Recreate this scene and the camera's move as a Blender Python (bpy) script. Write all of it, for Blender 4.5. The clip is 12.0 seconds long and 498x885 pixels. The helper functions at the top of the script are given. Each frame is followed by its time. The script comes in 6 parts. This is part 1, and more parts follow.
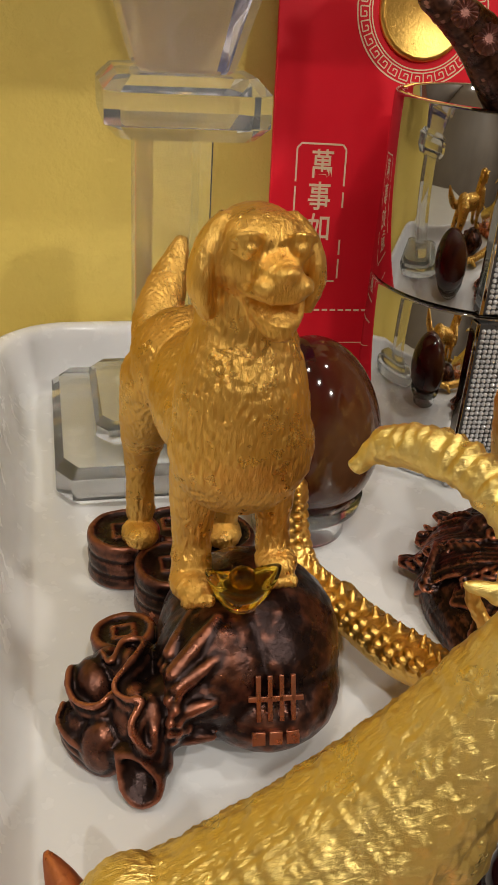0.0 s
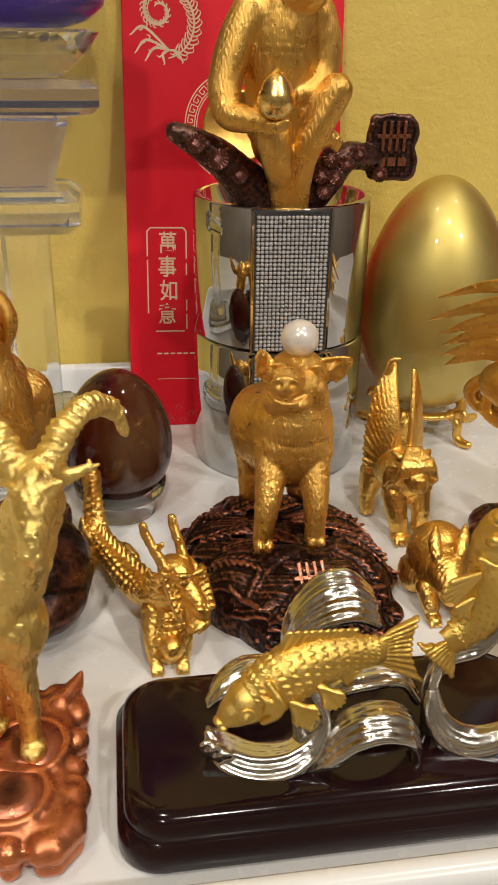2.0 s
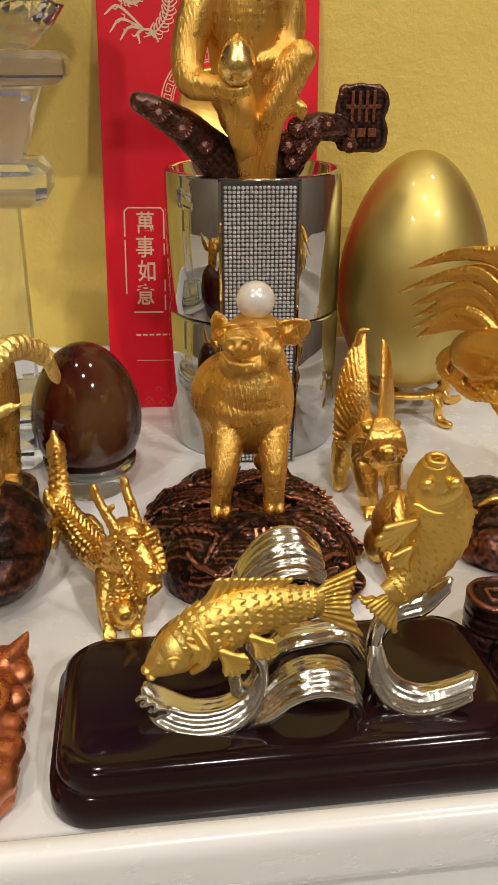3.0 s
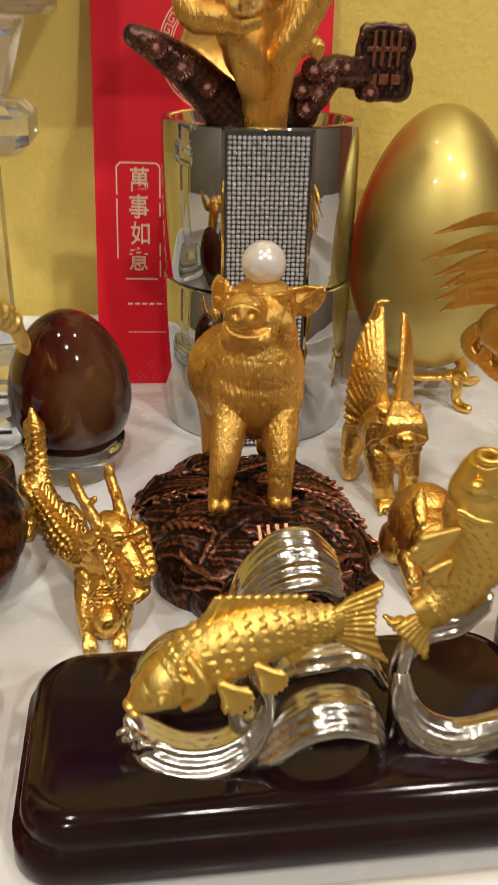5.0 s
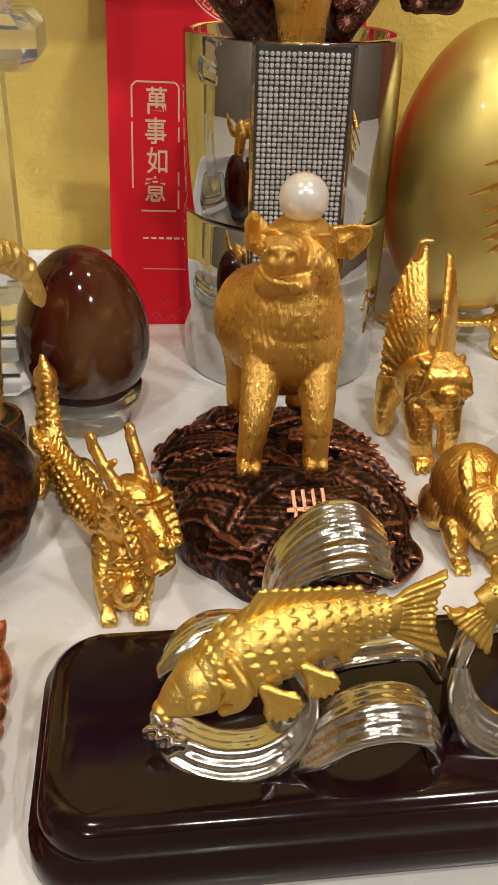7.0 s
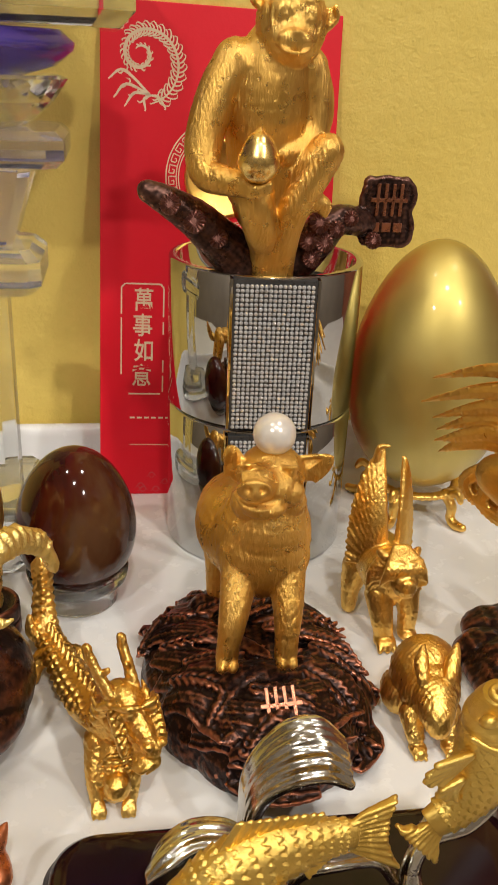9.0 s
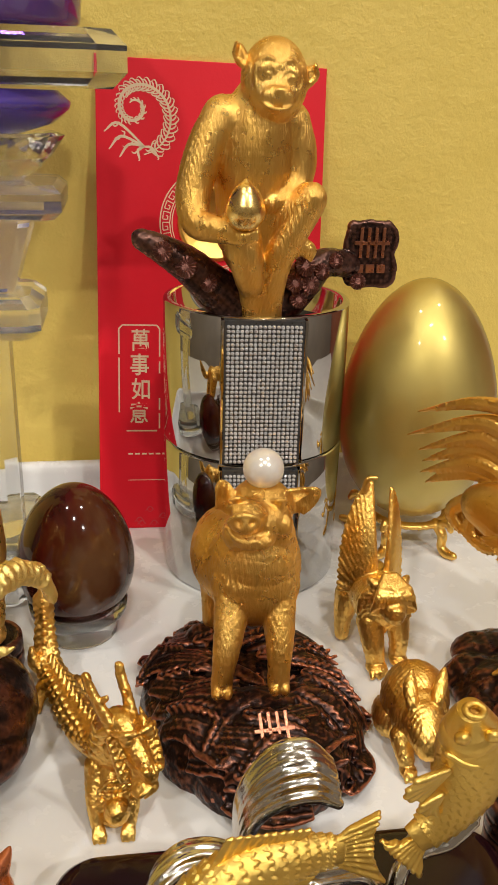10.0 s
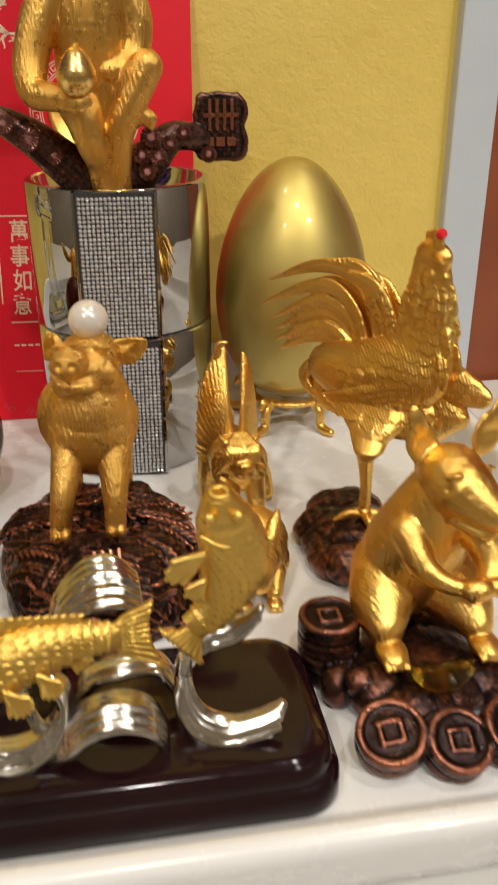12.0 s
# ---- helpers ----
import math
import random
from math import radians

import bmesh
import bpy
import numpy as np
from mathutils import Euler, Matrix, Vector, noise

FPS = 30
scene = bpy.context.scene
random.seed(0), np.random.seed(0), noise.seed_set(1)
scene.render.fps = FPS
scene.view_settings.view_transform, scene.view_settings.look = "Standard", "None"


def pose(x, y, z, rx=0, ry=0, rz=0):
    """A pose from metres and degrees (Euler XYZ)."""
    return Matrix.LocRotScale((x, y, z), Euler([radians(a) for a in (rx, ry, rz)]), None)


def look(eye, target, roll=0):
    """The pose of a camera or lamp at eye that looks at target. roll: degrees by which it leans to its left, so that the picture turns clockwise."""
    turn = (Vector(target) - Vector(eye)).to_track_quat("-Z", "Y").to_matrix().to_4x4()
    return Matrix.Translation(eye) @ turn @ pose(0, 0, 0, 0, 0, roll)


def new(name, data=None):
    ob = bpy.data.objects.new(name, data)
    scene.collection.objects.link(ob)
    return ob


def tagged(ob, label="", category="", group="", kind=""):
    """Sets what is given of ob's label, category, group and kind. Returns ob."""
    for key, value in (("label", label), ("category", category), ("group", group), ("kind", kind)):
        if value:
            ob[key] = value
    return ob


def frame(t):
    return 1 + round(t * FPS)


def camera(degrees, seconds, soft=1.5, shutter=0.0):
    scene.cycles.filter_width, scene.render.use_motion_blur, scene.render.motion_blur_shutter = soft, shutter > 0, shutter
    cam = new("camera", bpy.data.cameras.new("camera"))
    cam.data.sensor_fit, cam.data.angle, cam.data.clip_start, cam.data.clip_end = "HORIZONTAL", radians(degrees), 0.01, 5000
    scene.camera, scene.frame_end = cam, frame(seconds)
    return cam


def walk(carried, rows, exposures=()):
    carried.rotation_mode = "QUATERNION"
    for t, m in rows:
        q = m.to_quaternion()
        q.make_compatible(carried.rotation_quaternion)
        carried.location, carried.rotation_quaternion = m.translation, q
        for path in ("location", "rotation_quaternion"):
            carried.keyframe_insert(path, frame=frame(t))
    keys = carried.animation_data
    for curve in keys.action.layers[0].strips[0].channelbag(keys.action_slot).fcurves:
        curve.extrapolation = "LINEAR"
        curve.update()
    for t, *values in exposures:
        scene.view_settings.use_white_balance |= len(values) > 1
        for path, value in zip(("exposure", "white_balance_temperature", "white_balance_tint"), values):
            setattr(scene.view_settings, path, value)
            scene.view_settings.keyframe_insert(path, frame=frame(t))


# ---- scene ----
cam = camera(32.30, 12.0, 1.5, 0.5)
PATH = [
    (0, (0.00832, -0.00287, 0.13648), (0.07305, 0.25113, -0.00945), 4.15),
    (0.5, (0.01101, -0.00504, 0.13810), (0.07430, 0.24902, -0.00835), 3.54),
    (1, (0.03151, -0.02834, 0.14785), (0.08758, 0.22724, 0.00111), 1.86),
    (1.5, (0.06018, -0.07355, 0.16570), (0.10758, 0.18676, 0.02430), 1.28),
    (2, (0.07631, -0.09704, 0.16289), (0.11795, 0.17045, 0.03361), 0.90),
    (2.5, (0.08731, -0.09999, 0.15339), (0.12432, 0.17004, 0.02804), 0.70),
    (3, (0.09472, -0.10259, 0.14865), (0.12903, 0.16794, 0.02361), 0.09),
    (3.2, (0.09318, -0.10245, 0.14774), (0.12650, 0.16850, 0.02334), -0.05),
    (4.8, (0.09281, -0.08506, 0.13729), (0.12928, 0.18396, 0.00965), 1.27),
    (5, (0.09576, -0.07320, 0.13747), (0.13203, 0.19350, 0.00497), 1.38),
    (5.5, (0.09121, -0.05064, 0.13155), (0.12506, 0.20570, -0.02059), 1.90),
    (6, (0.09005, -0.04895, 0.13290), (0.12337, 0.20496, -0.02336), 2.22),
    (6.5, (0.09017, -0.05122, 0.13364), (0.12382, 0.20390, -0.02057), 2.15),
    (7, (0.09167, -0.05224, 0.13354), (0.12558, 0.20335, -0.01983), 2.03),
    (7.2, (0.09157, -0.05235, 0.13362), (0.12542, 0.20327, -0.01971), 1.96),
    (8.8, (0.08802, -0.06280, 0.17046), (0.13052, 0.20643, 0.04513), 2.74),
    (9, (0.08860, -0.06300, 0.17044), (0.13183, 0.20742, 0.04795), 2.75),
    (9.5, (0.08846, -0.07404, 0.17743), (0.13219, 0.19990, 0.06323), 2.36),
    (10, (0.09056, -0.07305, 0.17555), (0.13291, 0.20195, 0.06337), 1.68),
    (10.5, (0.09265, -0.07515, 0.17418), (0.13265, 0.19877, 0.05856), 0.76),
    (11, (0.09450, -0.07521, 0.17356), (0.13414, 0.19704, 0.05394), 0.15),
    (11.5, (0.11858, -0.08316, 0.16637), (0.16362, 0.18576, 0.04124), -0.14),
    (12, (0.13156, -0.10089, 0.15492), (0.17743, 0.16641, 0.02668), 0.12),
]
walk(cam, [(t, look(eye, target, roll)) for t, eye, target, roll in PATH],
     exposures=((0.0, -0.22), (1.0, -0.1), (3.0, -0.08), (7.0, 0.0), (9.0, 0.04), (11.0, 0.02), (12.0, -0.02)))

# ---- light ----
world = bpy.data.worlds.new("world")
scene.world = world
world.use_nodes = True
bg = world.node_tree.nodes["Background"]
bg.inputs[0].default_value = (0.9, 0.82, 0.7, 1)
bg.inputs[1].default_value = 0.02


def down_light(x, y, z, size, watts, colour=(1.0, 0.945, 0.845)):
    """A round ceiling downlight: a trim ring with a glowing disc, and the lamp under it."""
    lamp = bpy.data.lights.new("downlight_lamp", "AREA")
    lamp.shape, lamp.size, lamp.energy, lamp.color = "DISK", size, watts, colour
    ob = new("downlight_lamp", lamp)
    ob.matrix_world = pose(x, y, z - 0.012)
    return ob


CEIL = 1.55
LIGHTS = [(-0.30, -0.20, 3.0), (0.62, -0.15, 4.5), (0.15, -0.85, 8.5), (-0.70, -1.38, 16.5), (0.95, -1.38, 20.0)]
for lx, ly, w in LIGHTS:
    down_light(lx, ly, CEIL, 0.10, w)


# ---- materials ----
def material(name):
    m = bpy.data.materials.new(name)
    m.use_nodes = True
    nt = m.node_tree
    return m, nt, nt.nodes["Principled BSDF"]


def noise_node(nt, scale, detail=4.0, stretch=(1, 1, 1), rough=0.6, distort=0.0):
    co = nt.nodes.new("ShaderNodeTexCoord")
    mp = nt.nodes.new("ShaderNodeMapping")
    mp.inputs["Scale"].default_value = stretch
    n = nt.nodes.new("ShaderNodeTexNoise")
    n.inputs["Scale"].default_value = scale
    n.inputs["Detail"].default_value = detail
    n.inputs["Roughness"].default_value = rough
    n.inputs["Distortion"].default_value = distort
    nt.links.new(co.outputs["Object"], mp.inputs[0])
    nt.links.new(mp.outputs[0], n.inputs["Vector"])
    return n.outputs["Fac"]


def ramp_node(nt, fac, stops):
    r = nt.nodes.new("ShaderNodeValToRGB")
    el = r.color_ramp.elements
    while len(el) < len(stops):
        el.new(0.5)
    for e, (p, c) in zip(el, stops):
        e.position, e.color = p, (*c, 1) if len(c) == 3 else c
    nt.links.new(fac, r.inputs[0])
    return r.outputs[0]


def grey(v):
    return (v, v, v)


def bump_to(nt, bsdf, heights):
    """Adds bumps one over another: (height socket, distance in metres, strength)."""
    last = None
    for h, dist, strength in heights:
        b = nt.nodes.new("ShaderNodeBump")
        b.inputs["Distance"].default_value = dist
        b.inputs["Strength"].default_value = strength
        nt.links.new(h, b.inputs["Height"])
        if last:
            nt.links.new(last, b.inputs["Normal"])
        last = b.outputs[0]
    nt.links.new(last, bsdf.inputs["Normal"])


def metal(name, dark, light, rough, fine, depth, stretch=(1, 1, 1), patchy=60.0):
    m, nt, b = material(name)
    b.inputs["Metallic"].default_value = 1.0
    big = noise_node(nt, patchy, 3)
    nt.links.new(ramp_node(nt, big, [(0.3, dark), (0.7, light)]), b.inputs["Base Color"])
    nt.links.new(ramp_node(nt, noise_node(nt, patchy * 3.3, 4), [(0.3, grey(rough[0])), (0.7, grey(rough[1]))]), b.inputs["Roughness"])
    bump_to(nt, b, [(noise_node(nt, fine, 5, stretch, 0.65, 0.4), depth, 0.9), (noise_node(nt, fine * 0.3, 3), depth, 0.2)])
    return m


GOLD = metal("satin_gold", (0.80, 0.46, 0.10), (0.93, 0.60, 0.17), (0.24, 0.36), 1500, 0.0005, (1, 1, 0.17))
GOLD_SMOOTH = metal("polished_gold", (0.84, 0.50, 0.11), (0.94, 0.62, 0.18), (0.27, 0.38), 900, 0.00018)
GOLD_PEACH = metal("mirror_gold", (0.86, 0.60, 0.20), (0.94, 0.68, 0.26), (0.24, 0.3), 300, 0.00003)
GOLD_BRIGHT = metal("bright_gold", (0.82, 0.54, 0.12), (0.90, 0.65, 0.19), (0.3, 0.42), 1300, 0.0002)
GOLD_LEMON = metal("brushed_lemon_gold", (0.90, 0.66, 0.20), (0.98, 0.76, 0.28), (0.25, 0.38), 1500, 0.0004, (0.25, 1, 0.6))
SILVER = metal("polished_silver", (0.54, 0.525, 0.49), (0.70, 0.68, 0.64), (0.1, 0.2), 400, 0.0001)
CHROME = metal("chrome", (0.47, 0.465, 0.46), (0.52, 0.515, 0.505), (0.02, 0.045), 60, 0.00001)
EGG_GOLD = metal("frosted_gold", (0.58, 0.46, 0.14), (0.64, 0.52, 0.18), (0.44, 0.54), 2500, 0.00003, patchy=25)
EGG_GOLD.node_tree.nodes["Principled BSDF"].inputs["Coat Weight"].default_value = 0.4
EGG_GOLD.node_tree.nodes["Principled BSDF"].inputs["Coat Roughness"].default_value = 0.05


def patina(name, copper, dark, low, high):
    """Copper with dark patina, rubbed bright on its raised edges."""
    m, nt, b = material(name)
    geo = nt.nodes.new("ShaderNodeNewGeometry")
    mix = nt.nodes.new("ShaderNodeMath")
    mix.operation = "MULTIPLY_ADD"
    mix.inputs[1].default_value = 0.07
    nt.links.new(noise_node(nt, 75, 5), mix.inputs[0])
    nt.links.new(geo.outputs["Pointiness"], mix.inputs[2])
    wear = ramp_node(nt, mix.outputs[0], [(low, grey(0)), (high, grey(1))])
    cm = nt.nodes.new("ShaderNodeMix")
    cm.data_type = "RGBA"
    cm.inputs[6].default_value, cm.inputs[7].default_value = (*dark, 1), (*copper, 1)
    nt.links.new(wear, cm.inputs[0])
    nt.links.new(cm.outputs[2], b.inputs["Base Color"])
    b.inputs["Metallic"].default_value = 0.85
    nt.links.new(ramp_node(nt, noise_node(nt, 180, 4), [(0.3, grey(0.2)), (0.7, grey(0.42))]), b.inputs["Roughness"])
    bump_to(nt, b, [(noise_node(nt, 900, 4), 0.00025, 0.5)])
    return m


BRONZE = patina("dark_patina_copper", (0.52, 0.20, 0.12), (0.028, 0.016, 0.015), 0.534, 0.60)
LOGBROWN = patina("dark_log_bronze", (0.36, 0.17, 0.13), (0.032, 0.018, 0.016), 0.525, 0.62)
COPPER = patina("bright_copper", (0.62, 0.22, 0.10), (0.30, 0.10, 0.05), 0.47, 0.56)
SCALEBRONZE = metal("rubbed_brown_bronze", (0.13, 0.06, 0.05), (0.26, 0.12, 0.10), (0.25, 0.4), 900, 0.0002)
COPPERLINE = metal("rubbed_copper", (0.45, 0.18, 0.11), (0.60, 0.27, 0.17), (0.2, 0.35), 900, 0.0001)


def plain(name, c1, c2, scale, rough, depth=0.0, fine=400, coat=0.0, spec=0.5):
    m, nt, b = material(name)
    nt.links.new(ramp_node(nt, noise_node(nt, scale, 5), [(0.3, c1), (0.7, c2)]), b.inputs["Base Color"])
    nt.links.new(ramp_node(nt, noise_node(nt, scale * 4, 3), [(0.3, grey(rough[0])), (0.7, grey(rough[1]))]), b.inputs["Roughness"])
    b.inputs["Coat Weight"].default_value = coat
    b.inputs["Coat Roughness"].default_value = 0.05
    b.inputs["Specular IOR Level"].default_value = spec
    if depth:
        bump_to(nt, b, [(noise_node(nt, fine, 6, rough=0.6), depth, 0.7), (noise_node(nt, fine * 0.2, 3), depth * 2.5, 0.5)])
    return m


WALL = plain("yellow_wall_paint", (0.76, 0.57, 0.125), (0.82, 0.625, 0.16), 9, (0.45, 0.6), 0.0006, 520)
TRAYWHITE = plain("white_glazed_tray", (0.79, 0.80, 0.82), (0.83, 0.835, 0.85), 30, (0.2, 0.3), 0.00005, 120, coat=0.15)
ROOMDARK = plain("reflected_room_taupe", (0.20, 0.17, 0.14), (0.27, 0.23, 0.19), 2, (0.5, 0.7), 0.0004, 90)
ROOMWHITE = plain("room_white_paint", (0.72, 0.69, 0.64), (0.78, 0.75, 0.70), 3, (0.5, 0.7), 0.0004, 90)
TABLE = plain("white_table_laminate", (0.66, 0.65, 0.63), (0.72, 0.71, 0.69), 14, (0.3, 0.42), 0.0001, 200)
FLOORTILE = plain("beige_room_floor", (0.36, 0.30, 0.23), (0.44, 0.37, 0.29), 4, (0.25, 0.4))
FRAMEBLUE = plain("pale_blue_door_frame_paint", (0.52, 0.58, 0.66), (0.58, 0.63, 0.70), 12, (0.35, 0.5), 0.0002, 200)
DOORBROWN = plain("red_brown_wood", (0.22, 0.055, 0.022), (0.30, 0.08, 0.03), 30, (0.35, 0.5), 0.0002, 150)
BOARD = plain("dark_rosewood_lacquer", (0.008, 0.0025, 0.004), (0.016, 0.004, 0.006), 45, (0.08, 0.14), 0.00001, 150, spec=0.35)
REDPAPER = plain("red_packet_paper", (0.70, 0.006, 0.020), (0.76, 0.009, 0.027), 25, (0.42, 0.52), 0.00006, 900, spec=0.3)
PINKRED = plain("tone_on_tone_red_ink", (0.62, 0.05, 0.06), (0.66, 0.07, 0.08), 60, (0.35, 0.45))
GOLDINK = plain("pale_gold_foil_ink", (0.78, 0.55, 0.36), (0.86, 0.66, 0.47), 80, (0.35, 0.5))
DARKGREY = plain("black_panel_backing", (0.035, 0.035, 0.037), (0.06, 0.06, 0.062), 200, (0.25, 0.4))
# near-black that stands for the shade in the canister's hollow
BLACK = plain("canister_shade_black", (0.008, 0.008, 0.008), (0.015, 0.014, 0.013), 100, (0.4, 0.6))


def pearl_material():
    m, nt, b = material("white_pearl")
    nt.links.new(ramp_node(nt, noise_node(nt, 220, 3), [(0.3, (0.80, 0.74, 0.68)), (0.7, (0.88, 0.84, 0.80))]), b.inputs["Base Color"])
    b.inputs["Roughness"].default_value = 0.22
    b.inputs["Metallic"].default_value = 0.25
    b.inputs["Coat Weight"].default_value = 1.0
    b.inputs["Coat Roughness"].default_value = 0.06
    b.inputs["Sheen Weight"].default_value = 0.3
    return m


def glass(name, colour, rough=0.0, ior=1.5, clear=1.0):
    m, nt, b = material(name)
    b.inputs["Base Color"].default_value = (*colour, 1)
    b.inputs["Roughness"].default_value = rough
    b.inputs["IOR"].default_value = ior
    b.inputs["Transmission Weight"].default_value = clear
    return m


def agate_material():
    m, nt, b = material("banded_agate")
    co = nt.nodes.new("ShaderNodeTexCoord")
    mp = nt.nodes.new("ShaderNodeMapping")
    mp.inputs["Rotation"].default_value = (0.1, 0.35, 0.4)
    nt.links.new(co.outputs["Object"], mp.inputs[0])
    w = nt.nodes.new("ShaderNodeTexWave")
    w.inputs["Scale"].default_value = 9.0
    w.inputs["Distortion"].default_value = 5.0
    w.inputs["Detail"].default_value = 3.0
    w.inputs["Detail Scale"].default_value = 1.2
    nt.links.new(mp.outputs[0], w.inputs["Vector"])
    n = noise_node(nt, 45, 4, (1, 1, 0.4), distort=0.8)
    mm = nt.nodes.new("ShaderNodeMath")
    mm.operation = "MULTIPLY_ADD"
    mm.inputs[1].default_value = 0.35
    nt.links.new(w.outputs["Fac"], mm.inputs[0])
    nt.links.new(n, mm.inputs[2])
    c = ramp_node(nt, mm.outputs[0], [(0.45, (0.020, 0.002, 0.002)), (0.60, (0.060, 0.006, 0.004)), (0.75, (0.070, 0.016, 0.006)), (0.95, (0.095, 0.042, 0.018))])
    nt.links.new(c, b.inputs["Base Color"])
    b.inputs["Roughness"].default_value = 0.07
    b.inputs["Coat Weight"].default_value = 0.0
    b.inputs["Subsurface Weight"].default_value = 0.0
    return m


PEARL = pearl_material()
AGATE = agate_material()
CRYSTAL = glass("clear_crystal", (0.97, 0.98, 0.97), 0.0, 1.5, 0.96)
PURPLE = glass("deep_purple_crystal", (0.16, 0.09, 0.50), 0.02, 1.5, 0.5)
VIOLET = glass("violet_crystal", (0.20, 0.14, 0.80), 0.0, 1.5, 0.7)
LILAC = glass("pale_lilac_crystal", (0.84, 0.82, 0.985), 0.0, 1.5, 0.95)
AMBER = glass("amber_glass", (1.0, 0.70, 0.06), 0.02, 1.5)
CLEARPLASTIC = glass("clear_acrylic", (0.96, 0.97, 0.97), 0.03, 1.46)
RUBY = plain("red_gem", (0.70, 0.01, 0.02), (0.8, 0.015, 0.03), 300, (0.08, 0.15), coat=0.5)
RHINE = metal("faceted_rhinestone", (0.58, 0.59, 0.61), (0.95, 0.96, 0.98), (0.05, 0.2), 300, 0.00005, patchy=900)
RHINE.node_tree.nodes["Principled BSDF"].inputs["Metallic"].default_value = 0.5


# ---- builders ----
MM = 0.001


def link_mesh(name, me, mat, parent=None, label="", smooth=True):
    me.materials.clear()
    me.materials.append(mat)
    if smooth:
        me.polygons.foreach_set("use_smooth", [True] * len(me.polygons))
    ob = new(name, me)
    if parent:
        ob.parent = parent
    if label:
        ob["label"] = label
    return ob


def part(name, bm, mat, parent=None, label="", smooth=False):
    me = bpy.data.meshes.new(name)
    bmesh.ops.recalc_face_normals(bm, faces=bm.faces)
    bm.to_mesh(me)
    bm.free()
    return link_mesh(name, me, mat, parent, label, smooth)


def thing(name, label, category, group="", at=(0, 0, 0)):
    ob = new(name)
    ob.empty_display_size = 0.01
    ob.location = Vector(at)
    return tagged(ob, label, category, group)


def unit_ball(n):
    b = bmesh.new()
    bmesh.ops.create_icosphere(b, subdivisions=n, radius=1)
    v = np.array([x.co[:] for x in b.verts])
    f = np.array([[x.index for x in p.verts] for p in b.faces])
    b.free()
    return v, f


BALL_V, BALL_F = unit_ball(2)
BIG_V, BIG_F = unit_ball(3)


def curve_points(pts, n):
    """n points on a smooth curve through pts (rows of any width)."""
    p = np.array(pts, float)
    if len(p) == 2:
        s = np.linspace(0, 1, n)[:, None]
        return p[0] * (1 - s) + p[1] * s
    q = np.vstack([2 * p[0] - p[1], p, 2 * p[-1] - p[-2]])
    out = []
    for t in np.linspace(0, len(p) - 1 - 1e-9, n):
        i = int(t)
        u = t - i
        a, b, c, d = q[i:i + 4]
        out.append(0.5 * (2 * b + (c - a) * u + (2 * a - 5 * b + 4 * c - d) * u * u + (3 * b - a - 3 * c + d) * u ** 3))
    return np.array(out)


class Clay:
    """Lumps and rolls in millimetres, fused into one sculpted mesh."""

    def __init__(self):
        self.v, self.f, self.n = [], [], 0

    def add(self, v, f):
        self.v.append(v)
        self.f.append(f + self.n)
        self.n += len(v)
        return self

    def ball(self, c, r, rot=(0, 0, 0)):
        r = np.array(r if hasattr(r, "__len__") else (r, r, r), float)
        m = np.array(Euler([radians(a) for a in rot]).to_matrix())
        v, f = (BIG_V, BIG_F) if r.max() > 3.5 else (BALL_V, BALL_F)
        return self.add((v * r) @ m.T + np.array(c, float), f)

    def roll(self, pts, squash=(1, 1, 1), rot=(0, 0, 0)):
        """A roll along rows of x, y, z, radius."""
        p = np.array(pts, float)
        length = np.linalg.norm(np.diff(p[:, :3], axis=0), axis=1).sum()
        mr = max(0.3, np.median(p[:, 3]))
        n = int(max(3, length / ((0.3 if mr < 5 else 0.17) * mr) + 1))
        n = min(n, 110)
        for x, y, z, r in curve_points(p, n):
            self.ball((x, y, z), np.array(squash) * max(r, 0.15), rot)
        return self

    def bend(self, fn):
        """Moves all places by fn(rows of x, y, z)."""
        self.v = [fn(v.copy()) for v in self.v]
        return self

    def join(self, other):
        for v, f in zip(other.v, other.f):
            self.v.append(v)
            self.f.append(f + self.n)
        self.n += other.n
        return self

    def fan(self, root, a, b, n, r0, r1, bow=(0, 0, 0)):
        """Rays from root to points between a and b, side by side."""
        for i in range(n):
            s = i / (n - 1)
            tip = np.array(a, float) * (1 - s) + np.array(b, float) * s + np.array(bow, float) * 4 * s * (1 - s)
            mid = (np.array(root, float) + tip) / 2
            k = 1.0 if i % 2 == 0 else 0.5
            self.roll([(*root, r0), (*mid, (r0 + r1) / 2 * k), (*tip, r1 * k)])
        return self

    def mesh(self, name, voxel=0.5, smooth=3, carve=None):
        me = bpy.data.meshes.new(name)
        v, f = np.vstack(self.v) * MM, np.vstack(self.f)
        me.from_pydata(v.tolist(), [], f.tolist())
        ob = new(name, me)
        m = ob.modifiers.new("fuse", "REMESH")
        m.mode, m.voxel_size = "VOXEL", voxel * MM
        s = ob.modifiers.new("soften", "SMOOTH")
        s.factor, s.iterations = 0.5, smooth
        out = bpy.data.meshes.new_from_object(ob.evaluated_get(bpy.context.evaluated_depsgraph_get()))
        bpy.data.objects.remove(ob)
        bpy.data.meshes.remove(me)
        out.name = name
        if carve:
            relief(out, carve)
        return out


def relief(me, fn):
    """Moves each vertex along its normal by fn(places in mm, normals), in mm."""
    n = len(me.vertices)
    co, no = np.empty(n * 3), np.empty(n * 3)
    me.vertices.foreach_get("co", co)
    me.vertices.foreach_get("normal", no)
    co, no = co.reshape(-1, 3), no.reshape(-1, 3)
    h = fn(co / MM, no)
    me.vertices.foreach_set("co", (co + no * h[:, None] * MM).ravel())
    me.update()


